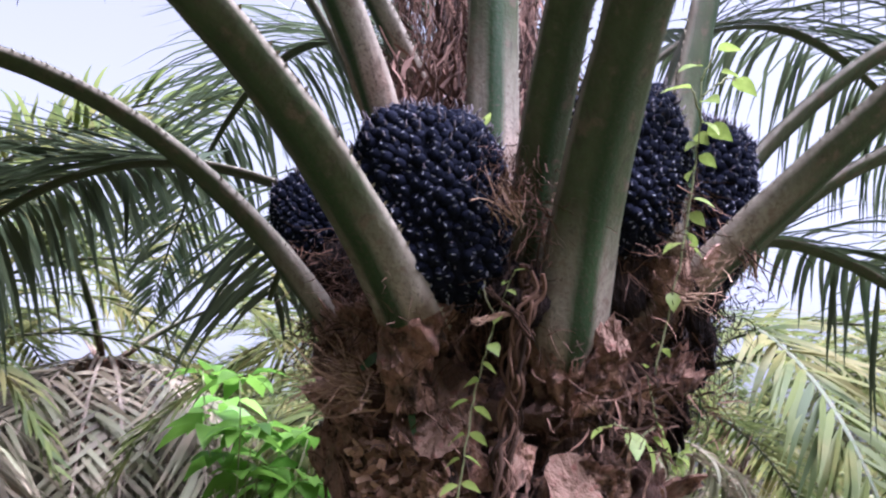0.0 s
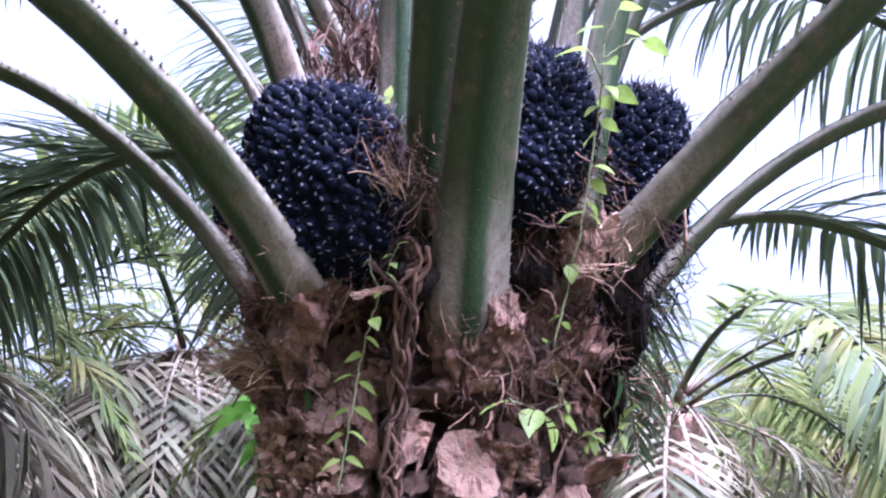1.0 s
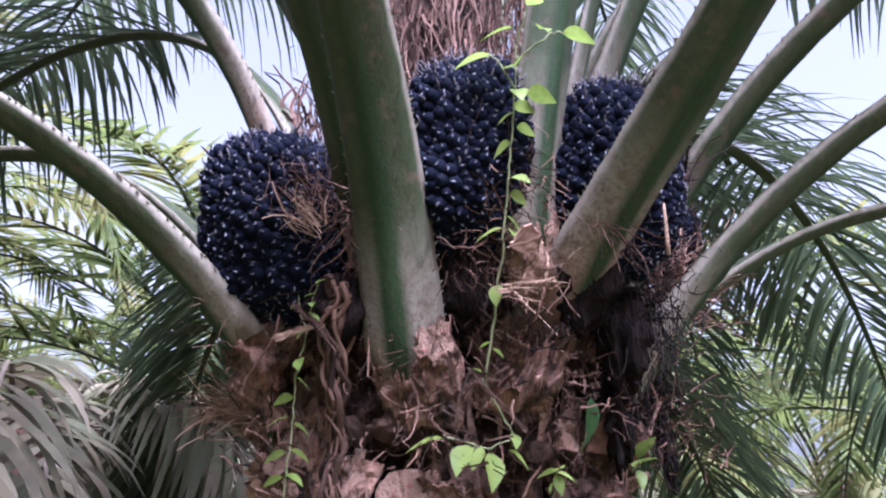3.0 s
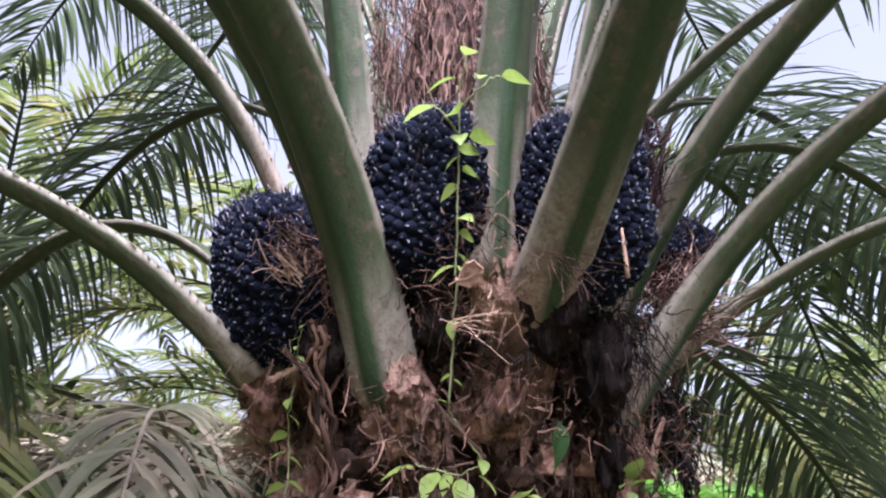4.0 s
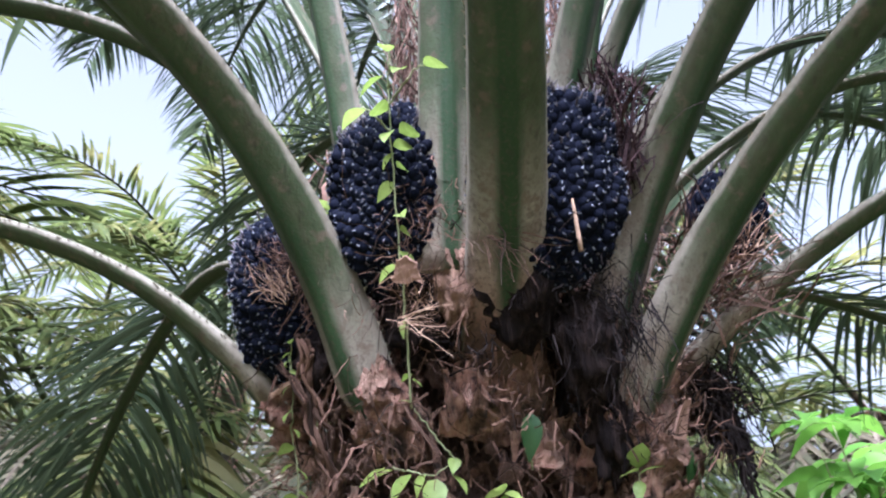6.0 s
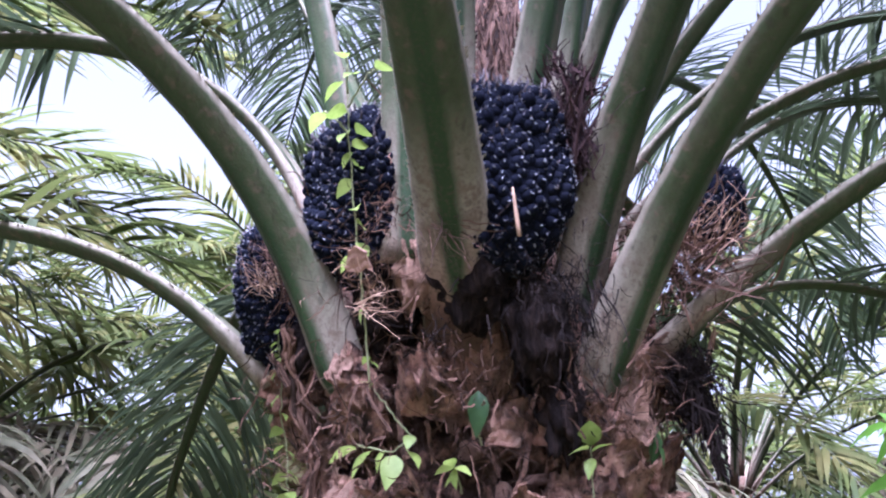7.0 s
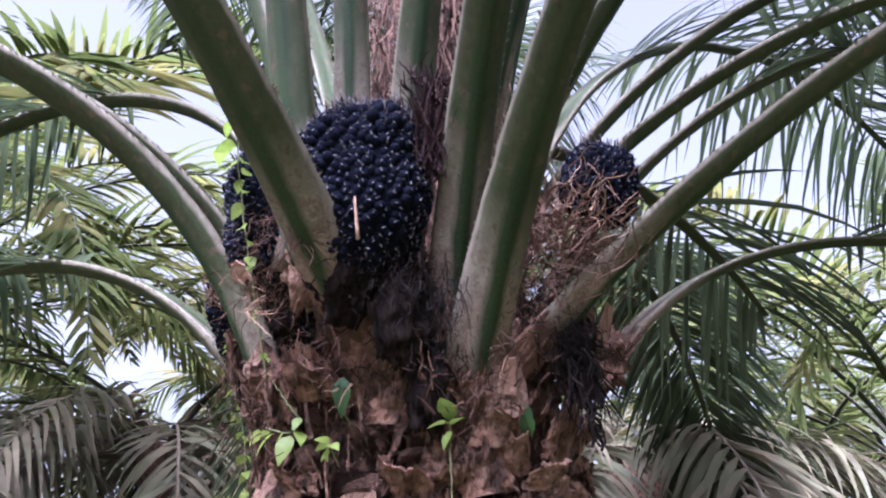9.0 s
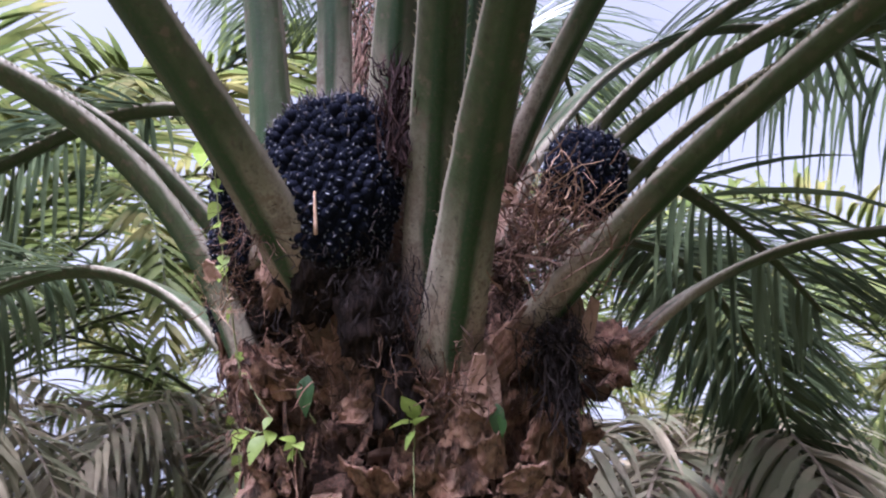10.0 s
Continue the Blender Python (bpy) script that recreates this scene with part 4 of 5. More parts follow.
clump("dark_fibre", (0.500, 1.855, 1.830), (0.25, -0.1, -1.0), 260, 0.06, 0.5, BLACK, "strands hanging down the trunk, blackened for the hollow's shade", 22, 0.0011, 0.045)
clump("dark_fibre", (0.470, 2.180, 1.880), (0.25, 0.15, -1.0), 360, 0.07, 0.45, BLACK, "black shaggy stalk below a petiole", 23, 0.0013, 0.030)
clump("torn_strip", (0.560, 1.960, 1.760), (0.5, 0.1, 0.5), 150, 0.06, 0.7, FIBRE, "reddish torn strips round the petioles\' feet", 24, 0.0015, 0.05)
clump("torn_strip", (0.300, 1.530, 1.740), (0.2, -0.5, -0.4), 150, 0.06, 0.7, FIBRE, "reddish torn strips round the petioles\' feet", 25, 0.0015, 0.05)
clump("torn_strip", (-0.020, 1.540, 1.720), (-0.2, -0.5, 0.4), 150, 0.06, 0.7, FIBRE, "reddish torn strips round the petioles\' feet", 26, 0.0015, 0.05)
clump("torn_strip", (0.440, 1.680, 1.800), (0.4, -0.4, -0.2), 150, 0.06, 0.7, FIBRE, "reddish torn strips round the petioles\' feet", 27, 0.0015, 0.05)
def foot_mass(i, seed, size):
    """The crumbling leaf base and its fibre round the foot of one stalk."""
    b, az, az1, el, k, k2 = FRONDS[i][:6]
    s, p, d = stalk_path(az, az1, el, k, k2, 1.0)
    j = int(np.argmin(abs(s - SHEATH[i] + 0.05)))
    c = p[j] + np.array(b) - d[j] * 0.02
    lump(c - np.array([math.cos(math.radians(az)), math.sin(math.radians(az)), 0.6]) * (0.075 if i == 7 else 0.035), (size, size, size * 1.25), BARK, "crumbling brown leaf base round a stalk's foot", seed, 0.6)
    clump("torn_strip", c, (math.cos(math.radians(az)), math.sin(math.radians(az)), -0.3), 120, 0.06, 0.75, FIBRE, "reddish torn strips round the petioles' feet", seed, 0.0008, 0.04)


for i, seed, size in ((0, 41, 0.055), (1, 42, 0.060), (2, 43, 0.062), (4, 44, 0.055), (5, 45, 0.055), (7, 46, 0.060)):
    foot_mass(i, seed, size)
# dark lumps at the bunches' feet, shade put into their colour
lump((-0.210, 1.830, 2.040), (0.075, 0.060, 0.10), ROT_SHADE, "fibrous foot of a bunch, blackened for the shade around it", 5)
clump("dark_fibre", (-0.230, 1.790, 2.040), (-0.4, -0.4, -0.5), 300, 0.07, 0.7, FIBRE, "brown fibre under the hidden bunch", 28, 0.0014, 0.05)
lump((0.470, 1.690, 2.010), (0.085, 0.075, 0.11), ROT_SHADE, "fibrous foot of a bunch, blackened for the shade around it", 6)
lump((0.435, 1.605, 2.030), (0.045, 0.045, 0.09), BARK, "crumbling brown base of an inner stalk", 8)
lump((0.320, 1.590, 2.000), (0.070, 0.060, 0.10), ROT_SHADE, "fibrous foot of a bunch, blackened for the shade around it", 7)
clump("torn_strip", (0.440, 1.575, 2.140), (0.1, -0.3, -0.6), 240, 0.07, 0.7, FIBRE, "brown shreds round an inner stalk", 33, 0.0012, 0.035)
clump("torn_strip", (0.400, 1.540, 2.020), (0.2, -0.3, -0.5), 260, 0.08, 0.8, FIBRE, "brown shreds between two bunches", 29, 0.0010, 0.05)
clump("torn_strip", (0.440, 1.520, 2.130), (0.1, -0.2, -0.9), 90, 0.09, 0.5, FIBRE, "brown shreds of spathe beside a bunch", 30, 0.0010, 0.03)
clump("torn_strip", (0.175, 1.465, 2.090), (0.0, -0.1, -1.0), 240, 0.10, 0.5, FIBRE, "brown shreds of spathe beside a bunch", 31, 0.0011, 0.035)
clump("torn_strip", (0.560, 1.590, 2.060), (0.55, 0.25, -0.75), 46, 0.13, 0.14, SHEATH_FIBRE, "long stiff bristles fanned across a bunch", 32, 0.0010, 0.016)
lump((0.120, 1.480, 1.930), (0.060, 0.045, 0.06), ROT_SHADE, "fibrous foot of a bunch, blackened for the shade around it", 4)


def knob():
    soup = Soup()
    z = np.linspace(0, 0.03, 6)
    soup.tube(np.stack([0.513 + 0.2 * z, 1.700 - 0.2 * z, 1.93 + z], -1), np.array([0.004, 0.006, 0.009, 0.008, 0.005, 0.002]), 8)
    part("broken_knob", soup.mesh("broken_knob", CUT), palm, "small pale broken flower stalk")
    soup = Soup()
    z = np.linspace(0, 0.09, 5)
    soup.tube(np.stack([0.640 + 0 * z, 1.705 - 0.1 * z, 2.02 + z], -1), np.array([0.004, 0.004, 0.0035, 0.003, 0.002]), 5)
    part("dry_stick", soup.mesh("dry_stick", STRAW), palm, "pale dry stick leaning on a bunch")


knob()


FLAKE = plain("torn_flake", (0.15, 0.078, 0.055), (0.34, 0.200, 0.145), 45, 0.75, 0.6)


def flake(centre, az, tilt, w, h, label, seed, mat=FLAKE):
    """A curled, torn flake of leaf base with a pale inner side."""
    r = np.random.default_rng(seed)
    v, f = [], []
    for k in range(6):
        for j in range(5):
            x, y = (j / 4 - 0.5) * w * (1 - 0.5 * (k / 5) ** 2), k / 5 * h
            v.append((0.25 * (x / w) ** 2 * w + 0.15 * h * (k / 5) ** 2 + r.normal(0, 0.001), x + r.normal(0, 0.002), y + r.normal(0, 0.002)))
    for k in range(5):
        for j in range(4):
            f.append((5 * k + j, 5 * k + j + 1, 5 * k + j + 6, 5 * k + j + 5))
    ob = part("flake", mesh("flake", v, f, mat, None, False), palm, label, pose(*centre, 0, 0, az) @ pose(0, 0, 0, 0, tilt, 0))
    mod = ob.modifiers.new("thickness", "SOLIDIFY")
    mod.thickness = 0.004


flake((0.505, 2.015, 1.755), 10, 14, 0.038, 0.075, "curled pink flake of leaf base", 1)
flake((0.435, 2.245, 1.880), 40, 10, 0.046, 0.090, "long pale pink flake of leaf base", 2)
flake((0.585, 2.075, 2.120), 15, 5, 0.040, 0.036, "square pale flake on the fibre nest", 3)
flake((0.000, 1.538, 1.672), 255, -8, 0.085, 0.092, "flat tan cut face of a leaf base", 5, CUT)
flake((0.470, 1.480, 1.985), 320, 30, 0.045, 0.040, "curled dry tan flake", 4)


def twisted_root(knots, radius, label, seed, mat):
    """A fibrous column or broken stick: a lumpy tapering stem with strands along it."""
    r = np.random.default_rng(seed)
    k = np.array(knots)
    t = np.linspace(0, len(k) - 1, 12 * (len(k) - 1) + 1)
    path = np.stack([np.interp(t, np.arange(len(k)), k[:, c]) for c in range(3)], -1)
    soup = Soup()
    for n in range(12):
        off = np.array([[noise.noise((i * 0.13 + 0.37 * n, seed + 9.37 * n + 0.5, c * 3.1 + 0.3)) for c in range(3)] for i in range(len(t))]) * radius * 2.0
        soup.tube(path + off, radius * r.uniform(0.12, 0.38) * np.linspace(1.0, 0.6, len(t)), 6)
    part("twisted_root", soup.mesh("twisted_root", mat, False), palm, label)


twisted_root([(0.155, 1.430, 1.960), (0.140, 1.448, 1.900), (0.122, 1.490, 1.790), (0.112, 1.512, 1.690), (0.100, 1.522, 1.600), (0.098, 1.525, 1.500)], 0.017, "thick fibrous brown root running down the trunk", 1, FIBRE)
twisted_root([(0.150, 1.440, 1.850), (0.115, 1.425, 1.895), (0.075, 1.415, 1.930)], 0.006, "broken brown stick below a bunch", 2, FIBRE)
twisted_root([(0.125, 1.440, 1.890), (0.085, 1.420, 1.882), (0.050, 1.410, 1.872)], 0.005, "short pale broken stick below a bunch", 3, STRAW)
twisted_root([(0.320, 1.535, 1.840), (0.345, 1.510, 1.780), (0.340, 1.505, 1.720)], 0.0022, "thin crooked brown rootlet", 4, FIBRE)
twisted_root([(0.345, 1.535, 1.820), (0.400, 1.535, 1.765), (0.440, 1.553, 1.716)], 0.0022, "thin crooked brown rootlet", 5, FIBRE)


twisted_root([(0.390, 2.130, 1.910), (0.450, 2.165, 1.870), (0.478, 2.185, 1.800), (0.492, 2.195, 1.730), (0.500, 2.200, 1.670)], 0.016, "black dead leaf that curves down from a stalk's foot", 6, BLACK)
clump("dark_fibre", (0.478, 2.185, 1.800), (0.25, 0.1, -1.0), 90, 0.12, 0.25, BLACK, "ragged strips of the black dead leaf", 34, 0.0022, 0.022, 0.05)


def strap_leaf():
    """A dark green blade that arches out of the fibre and hangs down."""
    k = np.array([(-0.150, 1.570, 1.815), (-0.125, 1.560, 1.835), (-0.097, 1.555, 1.822), (-0.070, 1.545, 1.780), (-0.056, 1.540, 1.732), (-0.048, 1.540, 1.680)])
    t = np.linspace(0, len(k) - 1, 26)
    p = np.stack([np.interp(t, np.arange(len(k)), k[:, c]) for c in range(3)], -1)
    side = unit(np.cross(np.gradient(p, axis=0), (-0.2, -1.0, 0.3)))
    soup = Soup()
    soup.strip(p, side, 0.011 * np.sin(np.linspace(0.5, 3.05, 26)) + 0.001)
    root = tagged(new("strap_leaf"), "dark green strap leaf arching out of the trunk", "leaf")
    part("blade", soup.mesh("blade", DARK_LEAF), root)


strap_leaf()


def chips():
    """A heap of thin tan chips lodged between the leaf bases."""
    r = np.random.default_rng(9)
    soup = Soup()
    for _ in range(620):
        a, z = math.radians(r.uniform(226, 256)), r.uniform(1.52, 1.69)
        rad = trunk_radius(z) + r.uniform(0.03, 0.075)
        c = np.array([AX + rad * math.cos(a), AY + rad * math.sin(a), z])
        u, w = unit(r.normal(size=3)), unit(r.normal(size=3))
        w = unit(np.cross(u, w))
        a1, b1 = u * r.uniform(0.006, 0.016), w * r.uniform(0.005, 0.010)
        soup.add([c - a1 - b1, c + a1 - b1 * 0.6, c + a1 * 0.8 + b1, c - a1 * 0.7 + b1], [(0, 1, 2, 3)])
    tagged(part("chip_litter", soup.mesh("chip_litter", CHIP, False), palm, "heap of thin tan flower chips"), kind="stuff")


chips()


# ---- neighbouring palms ----
def far_frond_meshes(seed, length, k, dead=False):
    s, p, d = stalk_path(0.0, 0.0, 58 if not dead else 40, 14 if not dead else 30, 2, length, 0.12, bend=k, floor=-1.35)

    def half(x):
        return np.clip((0.022 if dead else 0.045) * (1 - np.asarray(x) / (length + 0.6)), 0.005, 1)
    mat = RACHIS_DEAD if dead else PETIOLE
    st = stalk_mesh("stalk", s, p, d, half, 0.0, mat, sides=8)
    lv = leaflets_mesh("foliage", s, p, d, 0.4 if dead else 1.1, length, LEAFLET_DEAD if dead else LEAFLET_FAR, 0.058 if not dead else 0.062, 0.80, 0.027 if not dead else 0.029, 0.75 if not dead else 1.2, seed, False, 5, missing=0.0 if not dead else 0.12, scatter=0.4)
    return st, lv


FAR = [far_frond_meshes(100 + i, 5.0 + 0.3 * i, 0.30 + 0.05 * i) for i in range(4)]
FAR_DEAD = [far_frond_meshes(120 + i, 3.6 + 0.3 * i, 0.5, True) for i in range(2)]


def far_trunk_mesh():
    soup = Soup()
    z = np.linspace(-0.05, 2.3, 24)
    soup.tube(np.stack([0 * z, 0 * z, z], -1), 0.34 + 0.04 * np.sin(z * 9), 20)
    return soup.mesh("trunk", BARK)


FAR_TRUNK = far_trunk_mesh()


def neighbour(x, y, turn, seed, height=2.2, greens=26, deads=15, sag=(0, 45), lift=0.0, size=1.0):
    r = np.random.default_rng(seed)
    root = tagged(new("oil_palm"), "neighbouring oil palm with arching green fronds and dry hanging ones", "palm tree", "palms of the plantation")
    root.matrix_basis = pose(x, y, 0, 0, 0, turn) @ Matrix.Diagonal((size, size, size, 1))
    part("trunk", FAR_TRUNK, root, m=Matrix.Diagonal((0.8, 0.8, (height - 0.35) / 2.3, 1)))
    for i in range(greens):
        a = math.radians(137.5 * i)
        lay = i / 26
        pitch = 26 - 58 * lay - lift + r.uniform(-5, 5)     # outer fronds low, inner ones steep
        st, lv = FAR[i % 4]
        m = Matrix.Translation((0.25 * math.cos(a), 0.25 * math.sin(a), height - 0.25 + 0.45 * lay)) @ Matrix.Rotation(a, 4, "Z") @ Matrix.Rotation(math.radians(pitch * 0.7), 4, "Y")
        fo = part("frond", st, root, m=m)
        tagged(part("foliage", lv, fo), kind="stuff")
    for i in range(deads):
        a = math.radians(360 / deads * i + r.uniform(-10, 10))
        st, lv = FAR_DEAD[i % 2]
        m = Matrix.Translation((0.3 * math.cos(a), 0.3 * math.sin(a), height - 0.35)) @ Matrix.Rotation(a, 4, "Z") @ Matrix.Rotation(math.radians(r.uniform(*sag)), 4, "Y")
        fo = part("dead_frond", st, root, "dry straw-coloured hanging frond", m)
        tagged(part("foliage", lv, fo), kind="stuff")
    return root


# rows of the plantation: azimuth and distance from the palm, height of the crown's foot
ROWS_OF_PALMS = [(117, 8.3, 3.3, 4, 38), (78, 7.2, 2.6, 15, 18), (176, 6.8, 2.8, 3, 24), (194, 7.4, 3.1, 7, 28), (154.5, 4.9, 2.75, 2, 28), (176, 10.5, 3.6, 12, 8), (219, 6.6, 3.0, 26, 12), (262, 11.0, 2.4, 26, 10), (318, 11.0, 2.4, 26, 10), (30, 9.5, 2.4, 26, 12),
                 (92, 15.0, 2.4, 26, 12), (140, 13.5, 2.4, 26, 15), (188, 13.0, 3.0, 12, 12), (70, 19.0, 2.2, 26, 8), (232, 13.5, 2.6, 26, 12), (50, 16.0, 2.4, 26, 8), (105, 21.0, 2.4, 26, 8), (168, 6.5, 5.4, 18, 3), (152, 20.0, 2.6, 26, 8),
                 (146, 9.5, 2.0, 20, 14), (110, 12.5, 2.4, 8, 8), (135, 8.0, 2.6, 22, 8), (215, 8.5, 3.6, 20, 4)]
SAG = {0: (40, 85), 1: (45, 88), 2: (8, 40), 3: (5, 40), 4: (8, 40), 5: (55, 88), 17: (50, 85)}     # how far the dead fronds hang, in degrees
LIFT = {1: -24, 2: -24, 3: -18, 4: -30, 5: 8, 11: -14, 12: 10, 17: 8, 19: -20, 20: -24}        # degrees by which a crown stands higher
SIZE = {4: 0.92, 17: 0.66}                  # the younger, smaller palms
for i, (az, dist, h, greens, deads) in enumerate(ROWS_OF_PALMS):
    a = math.radians(az)
    neighbour(AX + dist * math.cos(a), AY + dist * math.sin(a), 40 * i, 50 + i, h, greens, deads, SAG.get(i, (-8, 60)), LIFT.get(i, 0.0), SIZE.get(i, 1.0))


def far_woods():
    """The plantation's far edge: a belt of small leafy tufts, uneven along its top."""
    r = np.random.default_rng(77)
    n = 26000
    az = r.uniform(0, 2 * np.pi, n)
    rad = r.uniform(32, 60, n)
    top = 3.4 + 1.6 * np.array([noise.noise((math.cos(a) * 6, math.sin(a) * 6, 1.0)) + 0.6 * noise.noise((math.cos(a) * 19, math.sin(a) * 19, 4.0)) for a in az])
    z = top * r.uniform(0, 1, n) ** 0.7 + rad * 0.015
    c = np.stack([AX + rad * np.cos(az), AY + rad * np.sin(az), z], -1)
    u = unit(r.normal(size=(n, 3)))
    w = unit(np.cross(u, r.normal(size=(n, 3))))
    a, b = u * r.uniform(0.25, 0.8, (n, 1)), w * r.uniform(0.06, 0.2, (n, 1))
    v = np.stack([c - a, c - b, c + a, c + b], 1).reshape(-1, 3)
    f = [(4 * i, 4 * i + 1, 4 * i + 2, 4 * i + 3) for i in range(n)]
    tagged(new("far_woods", mesh("far_woods", v, f, LEAFLET_FAR, None, False)), "far green edge of the plantation", "trees", kind="stuff")


far_woods()


# ---- undergrowth ----
def leaf_shape(soup, o, d, nrm, length, half, slot=0, segs=4, droop=0.25):
    """A pointed oval leaf, folded along its midrib."""
    d, nrm = unit(d), unit(nrm)
    side = unit(np.cross(d, nrm))
    v, f = [], []
    for j in range(segs + 1):
        t = j / segs
        c = np.asarray(o) + d * length * t + np.array([0, 0, -1.0]) * droop * length * t * t
        w = half * (math.sin(math.pi * min(1, t ** 0.75 * 1.0)) + 0.04)
        up = unit(np.cross(side, d))
        v += [c - side * w + up * w * 0.25, c, c + side * w + up * w * 0.25]
    for j in range(segs):
        f += [(3 * j, 3 * j + 1, 3 * j + 4, 3 * j + 3), (3 * j + 1, 3 * j + 2, 3 * j + 5, 3 * j + 4)]
    soup.add(v, f, slot)


def shrub_mesh(seed, height, spread, leaf, count, low=0.25):
    r = np.random.default_rng(seed)
    stems, leaves = Soup(), Soup()
    for k in range(int(count / 14)):
        a = r.uniform(0, 6.28)
        o = np.array([r.normal(0, spread * 0.25), r.normal(0, spread * 0.25), 0])
        d = unit([math.cos(a) * 0.35, math.sin(a) * 0.35, 1])
        p, h = [o], height * r.uniform(0.5, 1.05)
        for j in range(6):
            d = unit(d + r.normal(0, 0.16, 3))
            p.append(p[-1] + d * h / 6)
        p = np.array(p)
        stems.tube(p, np.linspace(0.008, 0.003, 7), 4)
        for j in range(14):
            t = r.uniform(low, 1.0) * 5.99
            i = int(t)
            q = p[i] + (p[i + 1] - p[i]) * (t - i)
            b = r.uniform(0, 6.28)
            dd = np.array([math.cos(b), math.sin(b), r.uniform(-0.1, 0.6)])
            leaf_shape(leaves, q, dd, (0, 0, 1), leaf * r.uniform(0.6, 1.3), leaf * 0.32, 0, 3, 0.35)
    return stems.mesh("stems", STEM), leaves.mesh("foliage", WEED_LEAF)


def broad_plant_mesh():
    """A tall weed: a few stems that carry tiers of broad pointed leaves in fans."""
    r = np.random.default_rng(212)
    stems, leaves = Soup(), Soup()
    for k in range(9):
        a, out = 2.4 * k + r.uniform(-0.3, 0.3), 0.50 * math.sqrt((k + 0.5) / 9)
        top = np.array([out * math.cos(a), out * math.sin(a), r.uniform(1.85, 2.42)])
        t = np.linspace(0, 1, 8)[:, None]
        p = top * t ** np.array([1.6, 1.6, 1.0]) + r.normal(0, 0.012, (8, 3)) * t
        stems.tube(p, np.linspace(0.010, 0.004, 8), 5)
        for tier in range(2):
            o = p[7 - tier] + r.normal(0, 0.02, 3)
            fan = r.uniform(0, 6.28)
            for q in range(6):
                b = fan + q * 1.05 + r.uniform(-0.25, 0.25)
                dd = np.array([math.cos(b), math.sin(b), r.uniform(-0.15, 0.45)])
                size = r.uniform(0.20, 0.31)
                leaf_shape(leaves, o + unit(dd) * 0.04, dd, (r.normal(0, 0.3), r.normal(0, 0.3), 1), size, size * 0.26, 0, 4, 0.5)
    return stems.mesh("stems", STEM), leaves.mesh("foliage", WEED_LEAF)


SHRUBS = [shrub_mesh(200 + i, 1.3 + 0.2 * i, 0.9, 0.10 + 0.02 * i, 420) for i in range(3)] + [broad_plant_mesh()]


def shrub(x, y, turn, kind, scale=1.0, label="bright green leafy weeds growing between the palms"):
    root = tagged(new("weed_bush"), label, "bush", "undergrowth between the palms")
    root.matrix_basis = pose(x, y, 0, 0, 0, turn) @ Matrix.Diagonal((scale, scale, scale, 1))
    tagged(part("stem", SHRUBS[kind][0], root), kind="stuff")
    tagged(part("foliage", SHRUBS[kind][1], root), kind="stuff")


shrub(-1.20, 5.36, 20, 3, 1.0, "broad-leaved bright green plant behind the palm")
r_sh = np.random.default_rng(5)
for i in range(70):
    a, d = math.radians(r_sh.uniform(55, 235)), r_sh.uniform(2.6, 9.5)
    shrub(AX + d * math.cos(a), AY + d * math.sin(a), r_sh.uniform(0, 360), i % 3, r_sh.uniform(0.55, 0.95))
for i in range(26):
    a, d = math.radians(r_sh.uniform(58, 125)), r_sh.uniform(3.6, 8.0)
    shrub(AX + d * math.cos(a), AY + d * math.sin(a), r_sh.uniform(0, 360), i % 3, r_sh.uniform(0.6, 1.0))
for i in range(14):
    a, d = math.radians(r_sh.uniform(235, 415)), r_sh.uniform(5.5, 10.5)
    shrub(AX + d * math.cos(a), AY + d * math.sin(a), r_sh.uniform(0, 360), i % 3, r_sh.uniform(0.5, 0.8))


# ---- vines and seedlings on the trunk ----
def leaf_mesh(length, half, segs=6, mat=None):
    soup = Soup()
    leaf_shape(soup, (0, 0, 0), (1, 0, -0.1), (0, 0, 1), length, half, 0, segs, 0.3)
    return soup.mesh("leaf", mat or VINE_LEAF)


LEAVES = [leaf_mesh(1.0, 0.27 + 0.05 * i) for i in range(3)] + [leaf_mesh(1.0, 0.24, 6, DARK_LEAF)]


def put_leaf(root, at, az, pitch, roll, size, kind=0):
    m = Matrix.Translation(at) @ Matrix.Rotation(radians(az), 4, "Z") @ Matrix.Rotation(radians(pitch), 4, "Y") @ Matrix.Rotation(radians(roll), 4, "X") @ Matrix.Scale(size, 4)
    part("leaf", LEAVES[kind], root, m=m)


def creeper(label, stems, leaves, seed, radius=0.0022, dark=False):
    """A climbing plant: stems through a few knots, leaves by height, place and size."""
    r = np.random.default_rng(seed)
    root = tagged(new("climbing_vine"), label, "vine")
    for knots in stems:
        k = np.array(knots)
        t = np.linspace(0, len(k) - 1, 6 * len(k))
        path = np.stack([np.interp(t, np.arange(len(k)), k[:, c]) for c in range(3)], -1) + r.normal(0, 0.0012, (len(t), 3))
        soup = Soup()
        soup.tube(path, np.linspace(radius, radius * 0.6, len(t)), 5)
        part("stem", soup.mesh("stem", STEM), root)
    for x, y, z, az, pitch, size in leaves:
        put_leaf(root, (x, y, z), az + r.uniform(-15, 15), pitch + r.uniform(-12, 12), r.uniform(-30, 30), size, 3 if dark else int(r.integers(3)))
    return root


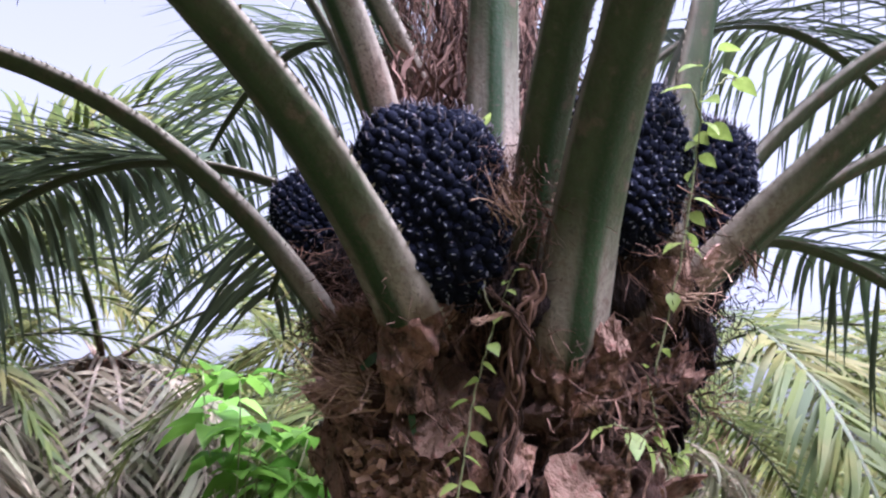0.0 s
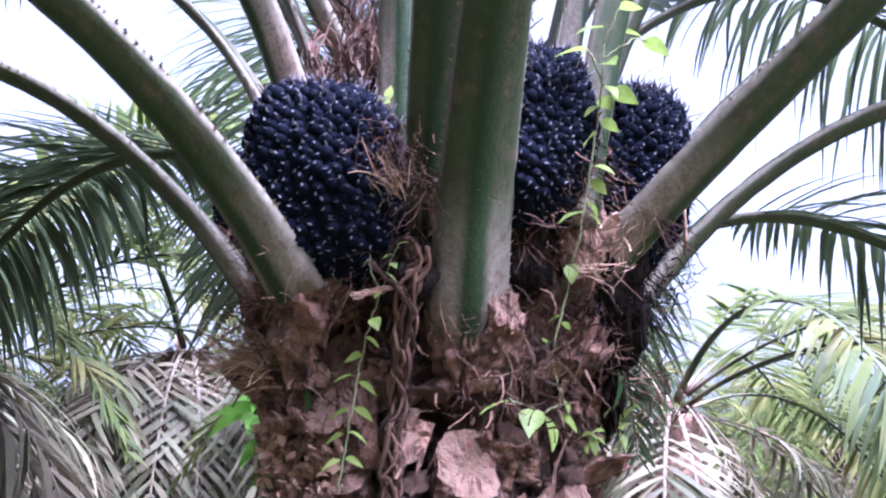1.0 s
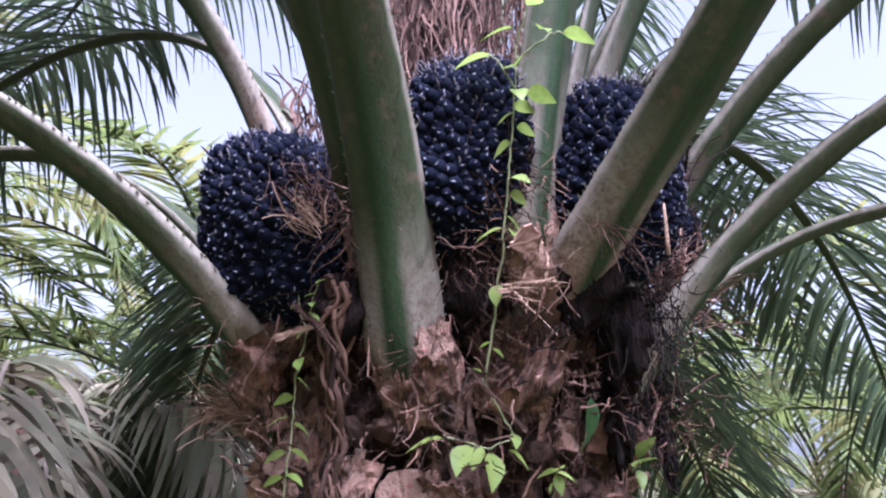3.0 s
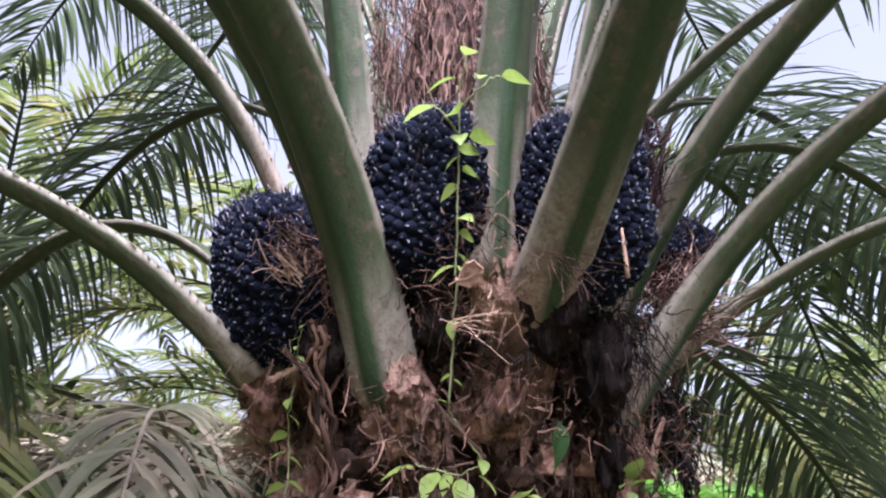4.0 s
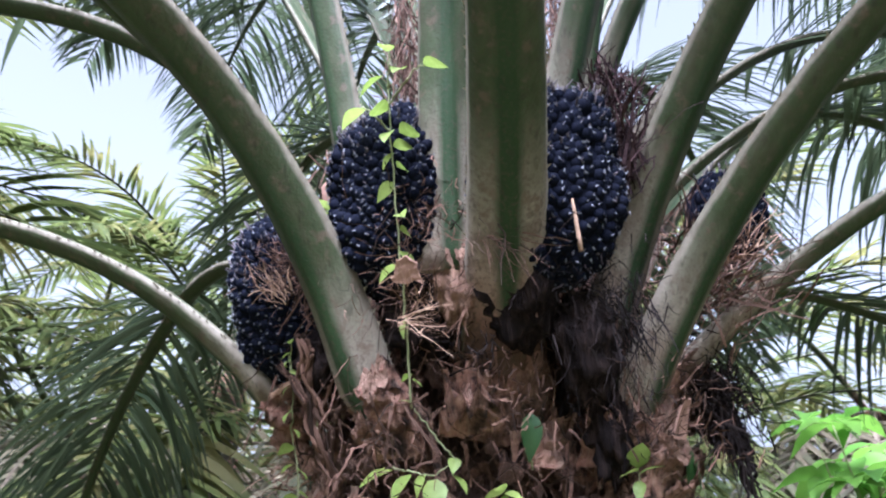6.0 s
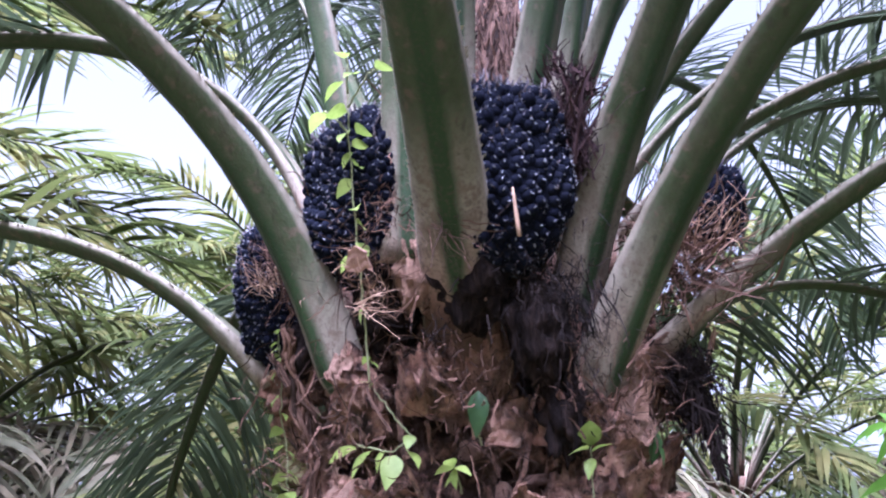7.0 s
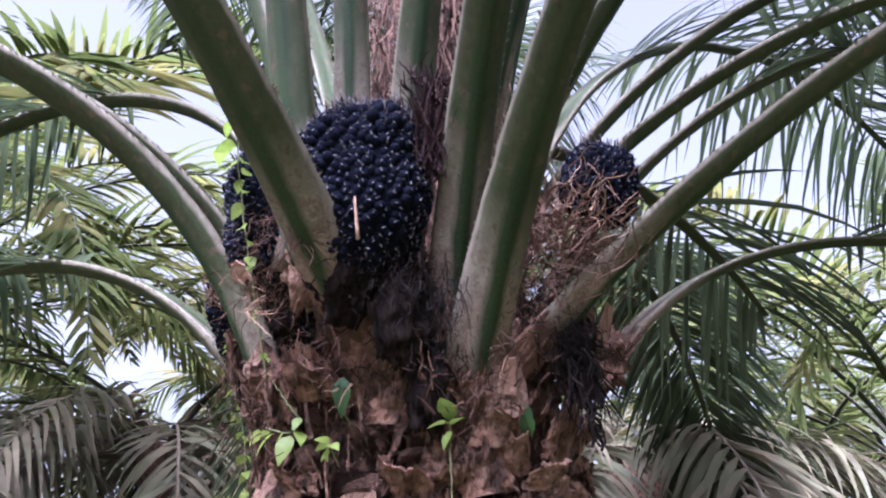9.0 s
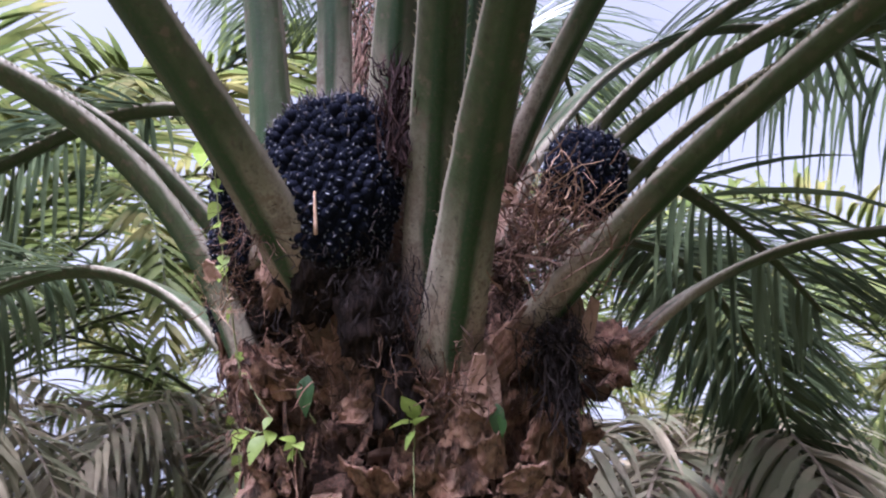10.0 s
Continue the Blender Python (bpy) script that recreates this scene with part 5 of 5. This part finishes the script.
creeper("bright green vine hanging in front of the fruit bunches",
        [[(0.378, 1.534, 1.800), (0.413, 1.509, 1.933), (0.438, 1.484, 2.050), (0.458, 1.464, 2.160), (0.473, 1.449, 2.260), (0.478, 1.444, 2.330)],
         [(0.473, 1.449, 2.250), (0.458, 1.424, 2.290), (0.443, 1.409, 2.305)], [(0.478, 1.444, 2.300), (0.528, 1.464, 2.345), (0.558, 1.479, 2.350)], [(0.478, 1.444, 2.33), (0.506, 1.432, 2.39)]],
        [(0.448, 1.414, 2.300, 215, 5, 0.060), (0.506, 1.426, 2.385, 330, -10, 0.046), (0.478, 1.434, 2.355, 225, -5, 0.055), (0.518, 1.449, 2.350, 300, 10, 0.050), (0.548, 1.474, 2.348, 35, 8, 0.055),
         (0.478, 1.444, 2.290, 280, 20, 0.050), (0.488, 1.459, 2.245, 20, 15, 0.050), (0.475, 1.449, 2.250, 320, 25, 0.044), (0.458, 1.464, 2.165, 230, 20, 0.042), (0.468, 1.464, 2.190, 10, 10, 0.036),
         (0.453, 1.474, 2.110, 350, 20, 0.040), (0.440, 1.484, 2.050, 10, 40, 0.040), (0.433, 1.486, 2.030, 220, 15, 0.048), (0.443, 1.489, 2.028, 330, 30, 0.036), (0.413, 1.509, 1.945, 260, 50, 0.036),
         (0.390, 1.529, 1.856, 215, 10, 0.022), (0.393, 1.529, 1.846, 30, 25, 0.022), (0.468, 1.459, 2.215, 200, 15, 0.034), (0.465, 1.459, 2.230, 60, 5, 0.036), (0.448, 1.479, 2.085, 40, 25, 0.034)], 1)
creeper("small-leaved green creeper on the brown trunk",
        [[(0.020, 1.490, 1.560), (0.035, 1.480, 1.650), (0.050, 1.470, 1.740), (0.065, 1.450, 1.800), (0.090, 1.440, 1.880), (0.120, 1.420, 1.960)], [(0.090, 1.440, 1.880), (0.070, 1.440, 1.930), (0.075, 1.430, 1.985)]],
        [(0.060, 1.455, 1.779, 200, 0, 0.034), (0.045, 1.465, 1.748, 215, 5, 0.036), (0.052, 1.468, 1.737, 20, 5, 0.036), (0.036, 1.475, 1.691, 205, 10, 0.038), (0.045, 1.475, 1.695, 30, 5, 0.038),
         (0.028, 1.480, 1.652, 215, 5, 0.036), (0.035, 1.480, 1.656, 20, 5, 0.036), (0.025, 1.485, 1.610, 210, 5, 0.036), (0.030, 1.485, 1.612, 25, 0, 0.034), (0.080, 1.440, 1.840, 300, 30, 0.030),
         (0.095, 1.435, 1.890, 250, 30, 0.026), (0.110, 1.425, 1.930, 300, 20, 0.024), (0.120, 1.420, 1.960, 330, -20, 0.022), (0.115, 1.425, 1.945, 220, 0, 0.022), (0.100, 1.430, 1.915, 20, 10, 0.024),
         (0.075, 1.430, 1.985, 260, 0, 0.020), (0.070, 1.440, 1.940, 200, 20, 0.020), (0.065, 1.452, 1.810, 10, 20, 0.030)], 2, 0.0018)
creeper("young vine shoot with broad yellow-green leaves on the trunk",
        [[(0.300, 1.540, 1.715), (0.330, 1.550, 1.705), (0.360, 1.585, 1.695), (0.390, 1.605, 1.715)], [(0.395, 1.610, 1.715), (0.380, 1.575, 1.760), (0.366, 1.545, 1.805)]],
        [(0.300, 1.540, 1.710, 215, 5, 0.062), (0.335, 1.555, 1.700, 285, 35, 0.058), (0.362, 1.590, 1.690, 310, 60, 0.062), (0.385, 1.605, 1.695, 20, 20, 0.044), (0.392, 1.608, 1.722, 330, 30, 0.030), (0.366, 1.545, 1.812, 260, -30, 0.022), (0.350, 1.575, 1.700, 250, 40, 0.040)], 3, 0.002)
creeper("four-leaved pale green seedling rooted in the trunk",
        [[(0.425, 1.690, 1.620), (0.440, 1.675, 1.650), (0.442, 1.668, 1.668)]],
        [(0.442, 1.668, 1.665, 220, 5, 0.036), (0.442, 1.668, 1.665, 300, -35, 0.036), (0.442, 1.668, 1.662, 30, 10, 0.034), (0.442, 1.668, 1.660, 320, 50, 0.034), (0.440, 1.670, 1.650, 250, 40, 0.026)], 4, 0.0018)
creeper("yellowish seedling with upright leaves on a thin stalk",
        [[(0.500, 1.905, 1.500), (0.512, 1.900, 1.600), (0.515, 1.898, 1.700)]],
        [(0.515, 1.898, 1.700, 330, -70, 0.055), (0.515, 1.898, 1.695, 260, -10, 0.046), (0.514, 1.899, 1.690, 40, -30, 0.040), (0.513, 1.900, 1.680, 300, 40, 0.040)], 5, 0.0016)
creeper("dark green oval leaf growing out of the trunk",
        [[(0.470, 1.705, 1.700), (0.485, 1.695, 1.715)]], [(0.497, 1.690, 1.785, 320, 80, 0.075)], 6, 0.002, True)
creeper("dark green leaf tucked behind a torn leaf base",
        [[(0.455, 2.060, 1.690), (0.475, 2.056, 1.700)]], [(0.490, 2.056, 1.740, 350, 75, 0.06), (0.488, 2.060, 1.720, 40, 50, 0.045)], 7, 0.002, True)
creeper("single fresh green leaf above the fruit bunch",
        [[(0.085, 1.560, 2.230), (0.080, 1.520, 2.270)]], [(0.080, 1.515, 2.270, 280, -50, 0.034), (0.082, 1.520, 2.268, 200, -20, 0.028)], 8, 0.0018)
